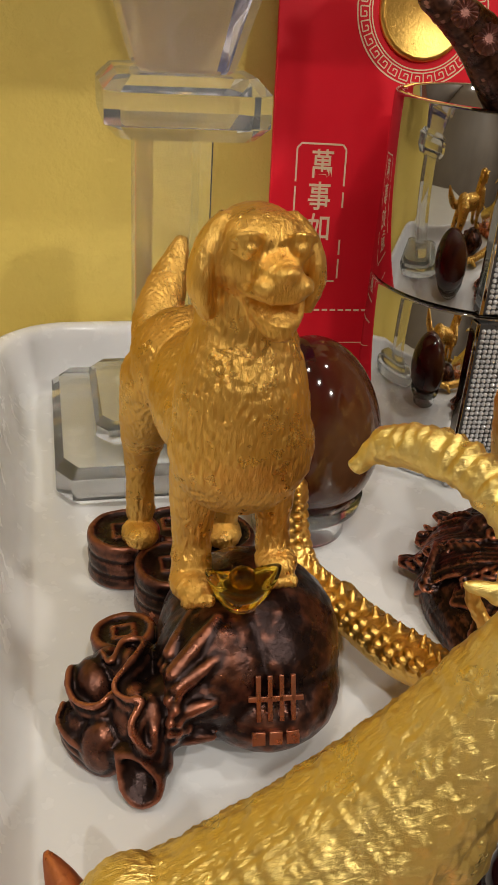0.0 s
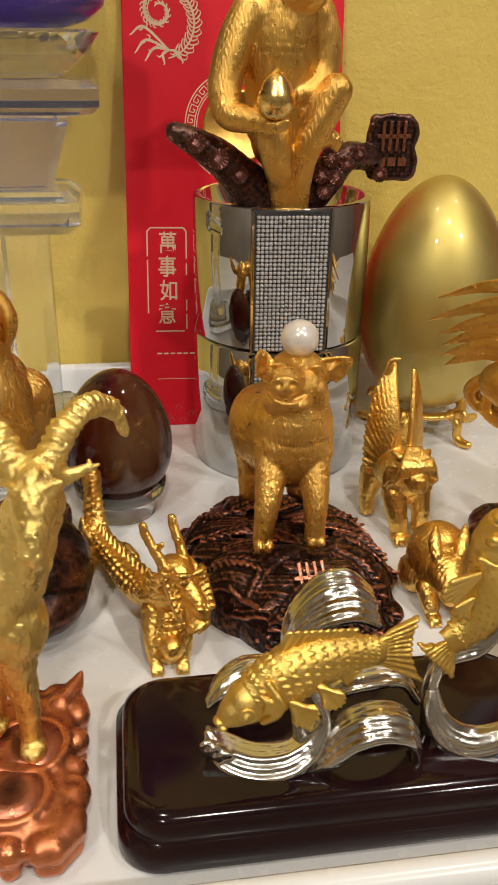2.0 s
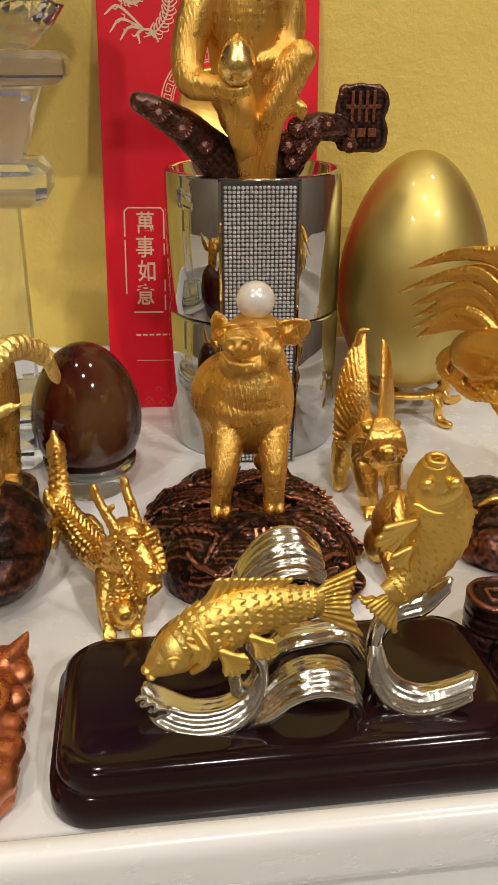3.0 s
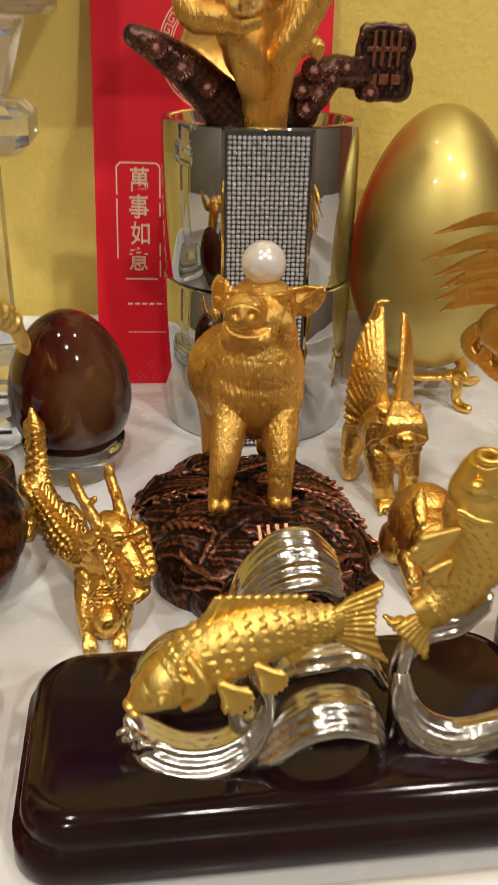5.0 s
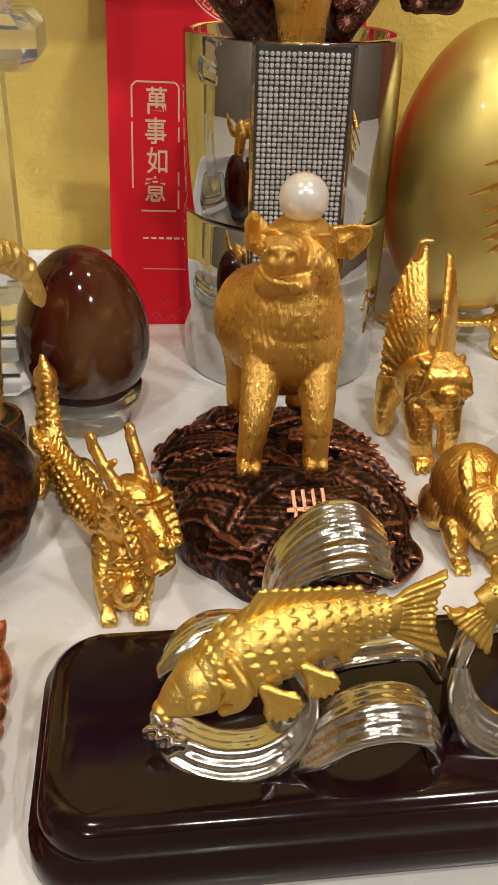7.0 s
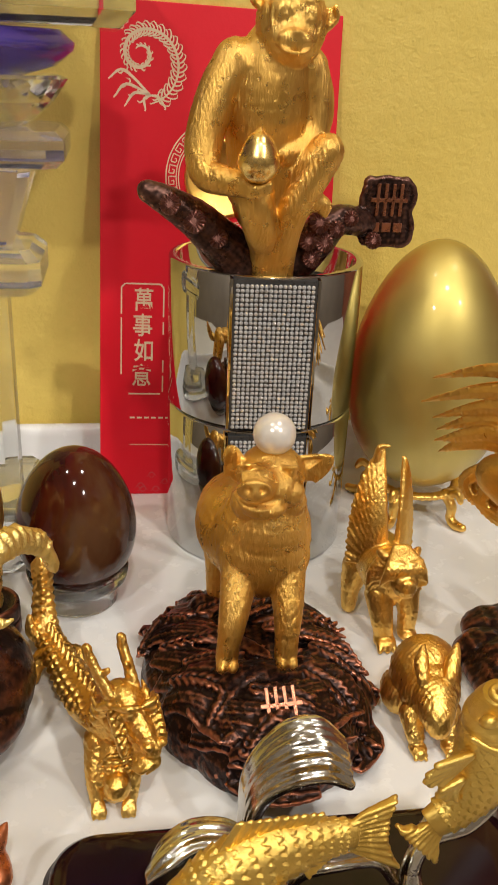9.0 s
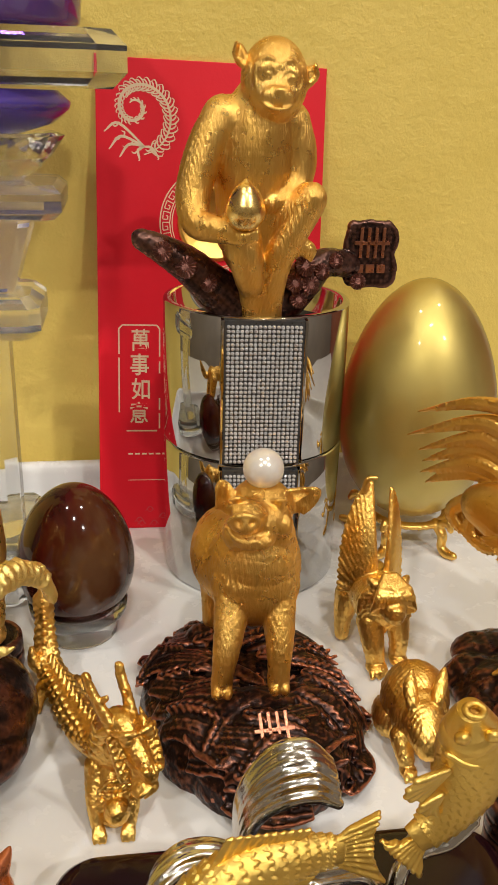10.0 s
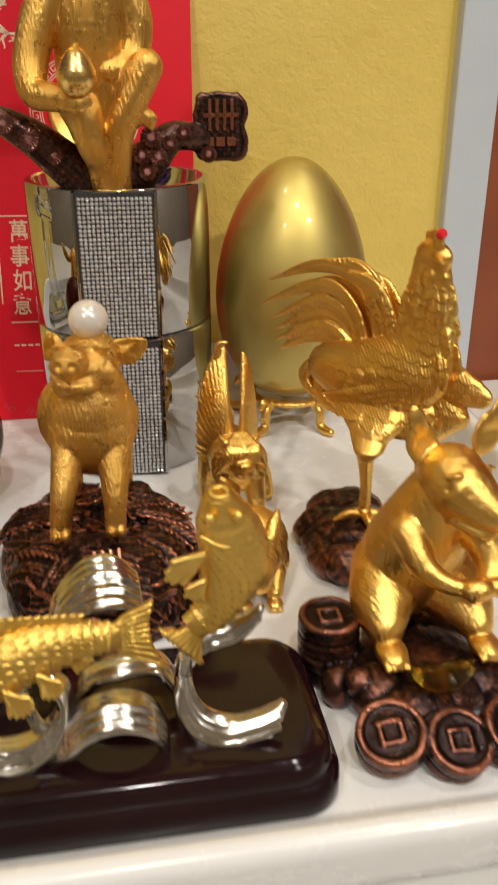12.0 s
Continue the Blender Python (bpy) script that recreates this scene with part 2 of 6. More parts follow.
def fur(depth, pitch, wander=2.2, length=5.0):
    """Hair strands that run down the body, parted into tufts."""
    def fn(p, no):
        x, y, z = p.T
        k = 2 * np.pi
        warp = np.sin(k * z / length + 1.3 * np.sin(k * x / 9)) + np.sin(k * (z + x) / (length * 2.3) + np.sin(k * y / 7))
        a = np.sin(k * (x + 0.55 * y) / pitch + wander * warp)
        b = np.sin(k * (y - 0.4 * x) / (pitch * 1.13) + wander * 0.8 * warp + 1.0)
        wx, wy = np.abs(no[:, 1]) + 0.15, np.abs(no[:, 0]) + 0.15
        tuft = 0.6 + 0.4 * np.sin(k * z / (length * 0.9) + 2 * np.sin(k * x / 6.1) + 2 * np.sin(k * y / 5.3))
        return depth * tuft * (a * wx + b * wy) / (wx + wy)
    return fn


def lumps(depth, size):
    def fn(p, no):
        out = np.zeros(len(p))
        k = 2 * np.pi / size
        for i, s in enumerate((1.0, 1.9, 3.7)):
            x, y, z = (p * k * s).T
            out += (np.sin(x + 1.7 * np.sin(y + i)) * np.sin(y + 1.3 * np.sin(z + 2 * i)) + np.sin(z + 1.5 * np.sin(x + i))) / s
        return depth * out / 2
    return fn


def dents(*spots):
    """Hollows: rows of x, y, z, radius, depth in mm."""
    def fn(p, no):
        out = np.zeros(len(p))
        for x, y, z, r, d in spots:
            q = ((p - np.array((x, y, z))) ** 2).sum(axis=1)
            out -= d * np.exp(-q / (r * r))
        return out
    return fn


def dent_line(pts, r, d, n=24):
    """A groove along rows of x, y, z."""
    return dents(*[(*q, r, d * 2.2 / n * max(1.0, n / 12)) for q in curve_points(pts, n)])


def plumes(depth, wide, high, keep):
    """Rows of overlapping feather tips with fine barbs; keep(p) gives where, 0 to 1."""
    def fn(p, no):
        v = p[:, 2] / high
        out = np.zeros(len(p))
        row = np.floor(v)
        u = p[:, 0] / wide + 0.5 * (row % 2) + 0.18 * np.sin(row * 2.3)
        du = np.abs(u - np.floor(u) - 0.5)
        f = v - row - 0.7 * du * du * 2
        out = depth * (0.9 - np.where(f < 0, f + 1, f)) + depth * 0.25 * np.cos(u * 2 * math.pi * 4 + p[:, 2] * 1.2)
        return out * keep(p)
    return fn


def both(*fns):
    return lambda p, no: sum(f(p, no) for f in fns)


def lathe(profile, n=64, closed=True):
    """A turned solid from rows of radius, height (mm)."""
    bm = bmesh.new()
    rings = []
    for r, z in profile:
        if r < 1e-6:
            rings.append([bm.verts.new((0, 0, z * MM))])
        else:
            rings.append([bm.verts.new((r * MM * math.cos(a), r * MM * math.sin(a), z * MM)) for a in (2 * math.pi * i / n for i in range(n))])
    for a, b in zip(rings, rings[1:]):
        for i in range(n):
            j = (i + 1) % n
            if len(a) == 1 and len(b) == 1:
                continue
            if len(a) == 1:
                bm.faces.new((a[0], b[i], b[j]))
            elif len(b) == 1:
                bm.faces.new((a[i], a[j], b[0]))
            else:
                bm.faces.new((a[i], a[j], b[j], b[i]))
    return bm


def box(x0, x1, y0, y1, z0, z1, bevel=0.0, seg=2):
    bm = bmesh.new()
    bmesh.ops.create_cube(bm, size=1)
    for v in bm.verts:
        v.co = ((x0 if v.co.x < 0 else x1) * MM, (y0 if v.co.y < 0 else y1) * MM, (z0 if v.co.z < 0 else z1) * MM)
    if bevel:
        bmesh.ops.bevel(bm, geom=bm.edges[:], offset=bevel * MM, segments=seg, affect="EDGES", profile=0.6)
    return bm


def rounded_outline(x0, x1, y0, y1, r, n=8):
    pts = []
    for cx, cy, a0 in ((x1 - r, y1 - r, 0), (x0 + r, y1 - r, 90), (x0 + r, y0 + r, 180), (x1 - r, y0 + r, 270)):
        for i in range(n + 1):
            a = radians(a0 + 90 * i / n)
            pts.append((cx + r * math.cos(a), cy + r * math.sin(a)))
    return pts


def loft(loops, cap=True):
    """Joins closed loops of places (mm), one above the other."""
    bm = bmesh.new()
    rows = [[bm.verts.new(Vector(p) * MM) for p in loop] for loop in loops]
    for a, b in zip(rows, rows[1:]):
        for i in range(len(a)):
            j = (i + 1) % len(a)
            bm.faces.new((a[i], a[j], b[j], b[i]))
    if cap:
        bm.faces.new(rows[0][::-1])
        bm.faces.new(rows[-1])
    return bm


def emblem(parent, m, size, mat):
    """A raised mark of four bars under a cross bar, over a row of three short bars for the name."""
    s = size
    for i in range(4):
        ob = part("emblem_bar", box(-s * 0.36 + i * s * 0.21, -s * 0.27 + i * s * 0.21, -0.4, 0.45, s * 0.12, s * 0.95, 0.15), mat, parent)
        ob.matrix_local = m
    ob = part("emblem_cross_bar", box(-s * 0.5, s * 0.5, -0.4, 0.55, s * 0.48, s * 0.58, 0.15), mat, parent)
    ob.matrix_local = m
    for i in range(3):
        ob = part("name_bar", box(-s * 0.44 + i * s * 0.31, -s * 0.2 + i * s * 0.31, -0.4, 0.35, -s * 0.3, -s * 0.06, 0.15), mat, parent)
        ob.matrix_local = m


# ---- room ----
def tray_outline(x0, x1, y0, y1, r, big, n=12):
    pts = []
    for cx, cy, a0, q in ((x1 - big, y1 - big, 0, big), (x0 + r, y1 - r, 90, r), (x0 + r, y0 + r, 180, r), (x1 - r, y0 + r, 270, r)):
        for i in range(n + 1):
            a = radians(a0 + 90 * i / n)
            pts.append((cx + q * math.cos(a), cy + q * math.sin(a)))
    return pts


def structure(name, bm, mat, label, category="wall", smooth=False):
    return tagged(part(name, bm, mat, None, "", smooth), label, category, "", "structure")


structure("wall_north", box(-1500, 292, 297, 400, -780, 1550), WALL, "yellow painted wall with a fine rolled texture", "wall")
# Walls added out of view, dark so that chrome and gold reflect less light.
structure("wall_south", box(-1500, 1500, -2700, -2600, -780, 1550), ROOMDARK, "unseen room wall, taupe to darken reflections", "wall")
structure("wall_west", box(-1600, -1500, -2600, 400, -780, 1550), ROOMDARK, "unseen room wall, taupe to darken reflections", "wall")
structure("wall_east", box(1500, 1600, -2600, 400, -780, 1550), ROOMDARK, "unseen room wall, taupe to darken reflections", "wall")
structure("floor", box(-1600, 1600, -2700, 400, -800, -780), FLOORTILE, "plain beige room floor", "floor")
structure("ceiling", box(-1600, 1600, -2700, 400, 1550, 1600), ROOMWHITE, "plain white ceiling with downlights", "ceiling")
structure("door_frame", box(292, 312, 290, 395, -780, 1550, 1.0), FRAMEBLUE, "pale blue painted door frame beside the yellow wall", "door frame")
structure("door_1", box(312, 1500, 294, 340, -780, 1550, 1), DOORBROWN, "red-brown wooden door panel beside the pale frame", "door")


def build_ceiling_lights():
    for lx, ly, w in LIGHTS:
        t = thing("ceiling_downlight", "round white recessed ceiling downlight", "ceiling light", "ceiling downlights", (lx, ly, CEIL))
        part("trim_ring", lathe([(52, 0), (62, 0), (62, -4), (54, -6), (52, 0)], 32), ROOMWHITE, t, smooth=True)


build_ceiling_lights()


def build_table():
    t = thing("side_table", "white laminate table under the tray, with a fine groove", "table", at=(0.1, 0.0, -0.006))
    part("tabletop", box(-700, 800, -40, 290, -25, 0, 2), TABLE, t)
    for x in (-660, 760):
        for y in (-10, 250):
            part("leg", box(x - 20, x + 20, y - 20, y + 20, -774, -25, 2), TABLE, t)
    return t


build_table()


def build_tray():
    fx0, fx1, fy0, fy1 = 2, 255, 22, 274
    rows = [(-3, 0.0, 14), (0, 0.15, 15), (2.5, 0.8, 16), (5, 2.8, 18), (7.0, 6.5, 19), (8.6, 12, 21), (9.8, 17.5, 22), (10.6, 20.4, 23), (12, 21.8, 24), (14.2, 22.0, 26), (16, 21.0, 27), (16.8, 19.0, 28), (15.8, 16, 27), (12.5, 6, 24), (9, -1, 20), (4, -5.6, 18)]
    loops = [[(x, y, z) for x, y in tray_outline(fx0 - g, fx1 + g, fy0 - g, fy1 + g, r, 70 + g)] for g, z, r in rows]
    ob = part("serving_tray", loft(loops), TRAYWHITE, None, "", True)
    return tagged(ob, "white glazed rectangular serving tray with rounded rim", "tray")


build_tray()


# ---- crystal trophy ----
def slab(cx, cy, hx, hy, z0, z1, cut, top=None):
    """A cut-glass slab with chamfered edges; top: half sizes of its upper face if it tapers."""
    tx, ty = top or (hx, hy)
    c = cut
    rows = [(hx - c, hy - c, z0), (hx, hy, z0 + c), (tx, ty, z1 - c), (tx - c, ty - c, z1)]
    k = 0.18
    loops = []
    for a, b, z in rows:
        loops.append([(cx + sx * a, cy + sy * b, z) for sx, sy in ((1, 1 - k), (1 - k, 1), (k - 1, 1), (-1, 1 - k), (-1, k - 1), (k - 1, -1), (1 - k, -1), (1, k - 1))])
    return loft(loops)


def build_trophy():
    t = thing("crystal_trophy", "clear cut crystal trophy with a violet glass bowl", "trophy", at=(0, 0, 0))
    cx, cy = 41, 230
    part("base_plate", slab(31, 238, 24, 36, 0.2, 12, 2.5), CRYSTAL, t)
    part("base_step", slab(38, 238, 19, 24, 12.3, 20, 2), CRYSTAL, t)
    part("column", loft([[(cx + x, cy + y, z) for x, y in ((-10, -6), (-6, -10), (6, -10), (10, -6), (10, 6), (6, 10), (-6, 10), (-10, 6))] for z in (20.3, 97)]), CRYSTAL, t, "clear faceted square column")
    part("collar", slab(43, cy, 20.5, 19, 97.3, 112, 3.5), CRYSTAL, t)
    part("taper", slab(43, cy, 12, 12, 112.3, 137, 0.8, (19, 18)), LILAC, t)
    part("collar", slab(44.5, cy, 28, 24, 137.3, 148, 2.5), LILAC, t, "pale lilac glass slab")
    part("bowl", lathe([(0, 148.3), (16, 148.3), (19, 150), (25, 155.5), (29.5, 162), (27, 163), (0, 160.5)], 24), CRYSTAL, t, "clear faceted glass bowl").location = (44 * MM, cy * MM, 0)
    part("dish", lathe([(0, 161), (16, 162), (27, 165.5), (32.5, 170), (33, 172), (29, 175.6), (16, 173), (0, 172)], 48), VIOLET, t, "violet blue glass dish over the bowl", True).location = (43 * MM, cy * MM, 0)
    part("block", slab(45, cy, 49, 30, 176.2, 192.6, 4.5), CRYSTAL, t)
    part("disc", lathe([(0, 193), (40, 193), (42, 195), (45, 226), (42, 228), (0, 228)], 48), PURPLE, t, "deep purple glass disc", True).location = (38 * MM, cy * MM, 0)
    for ob in t.children:
        if ob.name.split(".")[0] not in ("block", "disc", "base_plate", "base_step", "column"):
            ob.visible_shadow = False
    return t


build_trophy()


# ---- red packet ----
def flat_ring(bm, cx, cy, r0, r1, z, n=72, a0=0, a1=360):
    prev = None
    for i in range(n + 1):
        a = radians(a0 + (a1 - a0) * i / n)
        cur = (bm.verts.new((( cx + r0 * math.cos(a)) * MM, -z * MM, (cy + r0 * math.sin(a)) * MM)), bm.verts.new(((cx + r1 * math.cos(a)) * MM, -z * MM, (cy + r1 * math.sin(a)) * MM)))
        if prev:
            bm.faces.new((prev[0], prev[1], cur[1], cur[0]))
        prev = cur


def flat_stroke(bm, pts, z, n=24):
    """A painted stroke through rows of x, y, half width."""
    p = curve_points(pts, n)
    d = np.gradient(p[:, :2], axis=0)
    d /= np.linalg.norm(d, axis=1)[:, None] + 1e-9
    prev = None
    for (x, y, w), (dx, dy) in zip(p, d):
        w = max(w, 0.04)
        cur = [bm.verts.new(((x - dy * w) * MM, -z * MM, (y + dx * w) * MM)), bm.verts.new(((x + dy * w) * MM, -z * MM, (y - dx * w) * MM))]
        if prev:
            bm.faces.new((prev[0], prev[1], cur[1], cur[0]))
        prev = cur


def words(name, text, size, x, z, y, mat, parent, wide=1.0):
    cu = bpy.data.curves.new(name, "FONT")
    cu.body, cu.size, cu.align_x, cu.align_y = text, size * MM, "CENTER", "CENTER"
    cu.extrude = 0.00003
    cu.offset = 0.00012
    cu.materials.append(mat)
    ob = new(name, cu)
    ob.parent = parent
    ob.matrix_local = pose(x * MM, -y * MM, z * MM, 90, 0, 0) @ Matrix.Diagonal((wide, 1, 1, 1))
    return ob


def feather_scroll(bm, z):
    """The foil scroll: a spiral plume with curled barbs along it, and a leafy tail."""
    cx, cy = 14.3, 173.5
    spine = []
    for i in range(90):
        s = i / 89
        a = radians(150 - 610 * s)
        r = 1.2 + 14.0 * s ** 1.4
        spine.append((cx + r * math.cos(a) * 0.98 + 3.6 * s, cy + r * math.sin(a) - 4.0 * s * s, 0.15 + 0.5 * math.sin(math.pi * s) ** 0.7))
    spine = spine[:88]
    flat_stroke(bm, spine, z, 160)
    p = np.array(spine)
    for i in range(8, 86):
        if i % 2 and i < 56 or i < 40 and i % 4:
            continue
        dx, dy = p[i + 1, :2] - p[i - 1, :2]
        l = math.hypot(dx, dy) + 1e-9
        dx, dy = dx / l, dy / l
        k = (0.8 + 2.2 * (i / 76)) * (1.12 if i % 2 else 0.8)
        for side in (1, -1):
            if side < 0 and i < 22:
                continue
            nx, ny = -dy * side, dx * side
            x, y = p[i, :2]
            q = [(x, y, 0.25), (x + nx * 0.5 * k - dx * 0.2 * k, y + ny * 0.5 * k - dy * 0.2 * k, 0.3), (x + nx * 0.9 * k - dx * 0.75 * k, y + ny * 0.9 * k - dy * 0.75 * k, 0.22), (x + nx * 0.65 * k - dx * 1.05 * k, y + ny * 0.65 * k - dy * 1.05 * k, 0.1)]
            flat_stroke(bm, q, z, 8)
    ex, ey = 19.0, 158.0
    tails = ((3.2, 163.0, 9, 166.4), (5.0, 156.5, 10.0, 161.6), (9.0, 153.6, 13.0, 158.6), (16.5, 152.4, 16.5, 156.5), (24.0, 153.2, 22.0, 157.5))
    for j, (tx, ty, mx, my) in enumerate(tails):
        flat_stroke(bm, [(ex, ey, 0.35), (mx, my, 0.55), (tx + 0.6, ty + 0.6, 0.3), (tx, ty, 0.08)], z, 16)
        flat_stroke(bm, [(mx, my, 0.25), (mx - 1.4, my - 1.2, 0.32), (mx - 2.6, my - 0.6, 0.08)], z, 8)
        flat_stroke(bm, [(mx + 1, my, 0.25), (mx + 1.2, my + 1.5, 0.3), (mx - 0.2, my + 2.0, 0.08)], z, 8)


def key_pattern(bm, cx, cy, r0, r1, z, n):
    """A Greek key band: hooked strokes one after the other round a ring."""
    h = r1 - r0
    for i in range(n):
        a0 = 360 * i / n
        st = 360 / n

        def P(u, v):
            a = radians(a0 + st * u)
            r = r0 + h * v
            return (cx + r * math.cos(a), cy + r * math.sin(a), 0.2)
        path = [P(0.0, 0.1), P(0.0, 0.9), P(0.7, 0.9), P(0.7, 0.35), P(0.36, 0.35), P(0.36, 0.6)]
        for a, b in zip(path, path[1:]):
            flat_stroke(bm, [a, b], z, 2)
        flat_stroke(bm, [P(0.0, 0.1), P(1.0, 0.1)], z, 2)


def build_packet():
    t = thing("red_packet", "red paper gift packet with gold foil print, leaning on the wall", "envelope")
    t.matrix_world = pose(0.0785, 0.2622, 0.0006, -10.2, 0, 0) @ pose(0, 0, 0, 0, 1.25, 0)
    part("envelope", box(0, 92, 0, 1.6, 0, 191, 0.35), REDPAPER, t)
    bm = bmesh.new()
    feather_scroll(bm, 0.12)
    part("foil_scroll", bm, GOLDINK, t, "pale gold foil feather scroll")
    bm = bmesh.new()
    cx, cy = 47.5, 129
    flat_ring(bm, cx, cy, 22.0, 22.5, 0.12)
    flat_ring(bm, cx, cy, 17.2, 17.6, 0.12)
    key_pattern(bm, cx, cy, 18.0, 21.6, 0.12, 30)
    part("key_ring", bm, GOLDINK, t, "pale gold ring of key pattern")
    part("coin_medallion", lathe([(0, 0.9), (12.6, 0.9), (13.4, 1.5), (14.6, 1.5), (15.2, 0.2), (15.2, 0)], 64), GOLD_SMOOTH, t, "embossed round gold medallion", True).matrix_local = pose(cx * MM, 0, cy * MM, 90, 0, 0)
    bm = bmesh.new()
    x0, x1, z0, z1, w = 8.4, 25.2, 43.0, 87.5, 0.3
    for a, b in (((x0 + 1.5, z1), (x1 - 1.2, z1)), ((x0, z1 - 1.5), (x0, z1 - 12)), ((x0, z1 - 13.5), (x0, z0 + 8)), ((x1, z1 - 1.5), (x1, z1 - 13)), ((x1, z1 - 15), (x1, z1 - 20)), ((x1, z0 + 14), (x1, z0 + 9)), ((x1, z0 + 7.5), (x1, z0 + 1)), ((x0 + 3, z0), (x1 - 1, z0)), ((x0, z1 - 1.5), (x0 + 1.5, z1)), ((x1 - 1.2, z1), (x1, z1 - 1.5))):
        flat_stroke(bm, [(*a, w), (*b, w)], 0.12, 3)
    flat_stroke(bm, [(12, 21.5, 0.13), (38, 21.5, 0.13)], 0.12, 3)
    for k in range(9):
        flat_stroke(bm, [(12 + k * 2.9, 33, 0.35), (14 + k * 2.9, 33, 0.35)], 0.12, 2)
    part("label_frame", bm, GOLDINK, t, "broken gold rectangle round the characters")
    for i, ch in enumerate("\u842c\u4e8b\u5982\u610f"):
        words("character", ch, 9.6, 16.9 + (0.4, 0, 0.6, -0.3)[i], 80.6 - i * 10.2, 0.12, GOLDINK, t, 0.86)
    bm = bmesh.new()
    rnd = random.Random(4)
    for k in range(26):
        x, z = rnd.uniform(3, 88), rnd.uniform(1.5, 9)
        flat_ring(bm, x, z, 1.0, 1.25, 0.1, 14)
        flat_stroke(bm, [(x - 2, z - 1, 0.1), (x, z + 1.2, 0.25), (x + 2, z - 0.6, 0.1)], 0.1, 6)
    part("tone_print", bm, PINKRED, t, "faint red cloud print along the foot")
    return t


build_packet()


# ---- chrome box with rhinestone panel ----
def build_chrome_box():
    cx, cy, r = 139, 234, 34
    t = thing("chrome_canister", "round chrome canister in two parts with a rhinestone panel", "canister", at=(cx * MM, cy * MM, 0))
    part("lower_body", lathe([(0, 0.2), (r - 0.6, 0.2), (r, 0.8), (r, 54.0), (r - 0.7, 54.8), (0, 54.8)], 128), CHROME, t, "", True)
    part("upper_body", lathe([(r - 2.0, 55.4), (r - 0.6, 55.4), (r, 56.0), (r, 107.2), (r - 0.5, 107.9), (r - 2.4, 108.0), (r - 3.0, 107.4), (r - 3.0, 97), (0, 96), (0, 55.4), (r - 2.0, 55.4)], 128), CHROME, t, "", True)
    # added black disc: the shade inside the open canister, as colour
    part("inner_shade_disc", lathe([(0, 97.6), (r - 3.3, 97.6), (r - 3.3, 96.6), (0, 96.6)], 64), BLACK, t, "", False)
    for name, z0, z1 in (("upper_panel", 56.2, 107.4), ("lower_panel", 1.0, 53.8)):
        p = part(name, box(-13.4, 13.4, -34.6, -30, z0, z1, 0.3), DARKGREY, t, "black backing framed in chrome")
        p.matrix_local = pose(0, 0, 0, 0, 0, -3.7)
        for x in (-13.9, 13.9):
            part("panel_edge", box(x - 0.55, x + 0.55, -34.9, -30, z0, z1, 0.25), CHROME, p)
        verts, faces = [], []
        pitch = 1.5
        rnd = random.Random(3)
        nrow = int((z1 - z0 - 0.6) / pitch)
        for i in range(17):
            for j in range(nrow):
                x, z = (i - 8) * pitch + rnd.uniform(-0.06, 0.06), z0 + 0.9 + j * pitch + rnd.uniform(-0.06, 0.06)
                tx, tz = rnd.uniform(-0.3, 0.3), rnd.uniform(-0.3, 0.3)
                b = len(verts)
                for rr, yy in ((0.70, -34.6), (0.66, -34.95), (0.34, -35.4)):
                    for k in range(8):
                        a = 2 * math.pi * (k + 0.5) / 8
                        verts.append(((x + rr * math.cos(a)) * MM, (yy + (tx * math.cos(a) + tz * math.sin(a)) * rr) * MM, (z + rr * math.sin(a)) * MM))
                for l in (0, 8):
                    for k in range(8):
                        k2 = (k + 1) % 8
                        faces.append((b + l + k, b + l + k2, b + l + 8 + k2, b + l + 8 + k))
                faces.append(tuple(b + 16 + k for k in range(8)))
        me = bpy.data.meshes.new("rhinestone_field")
        me.from_pydata(verts, [], faces)
        tagged(link_mesh("rhinestone_field", me, RHINE, p, "rows of small clear rhinestones", False), kind="stuff")
    return t


build_chrome_box()


# ---- agate egg on a clear ring ----
def egg_profile(rad, z0, z1, n=28, blunt=0.12):
    out = []
    for i in range(n + 1):
        a = math.pi * i / n
        s = -math.cos(a)
        out.append((rad * math.sin(a) * (1 - blunt * s) if 0 < i < n else 0, z0 + (z1 - z0) * (s + 1) / 2))
    return out


def build_agate_egg():
    ob = part("agate_egg", lathe(egg_profile(19.6, -25, 25), 72), AGATE, None, "", True)
    ob.location = (72.6 * MM, 188.5 * MM, 30.5 * MM)
    tagged(ob, "polished brown and red banded agate egg on a clear ring", "stone egg")
    st = part("egg_stand", lathe([(10, 0.2), (13, 0.2), (13, 5.5), (16.5, 9.2), (16.9, 12.5), (16.1, 12.5), (13.5, 9.0), (10.4, 7.0), (10, 0.2)], 64), CLEARPLASTIC, None, "", True)
    st.location = (72.6 * MM, 188.5 * MM, 0)
    tagged(st, "clear acrylic ring stand under the agate egg", "egg stand")


build_agate_egg()


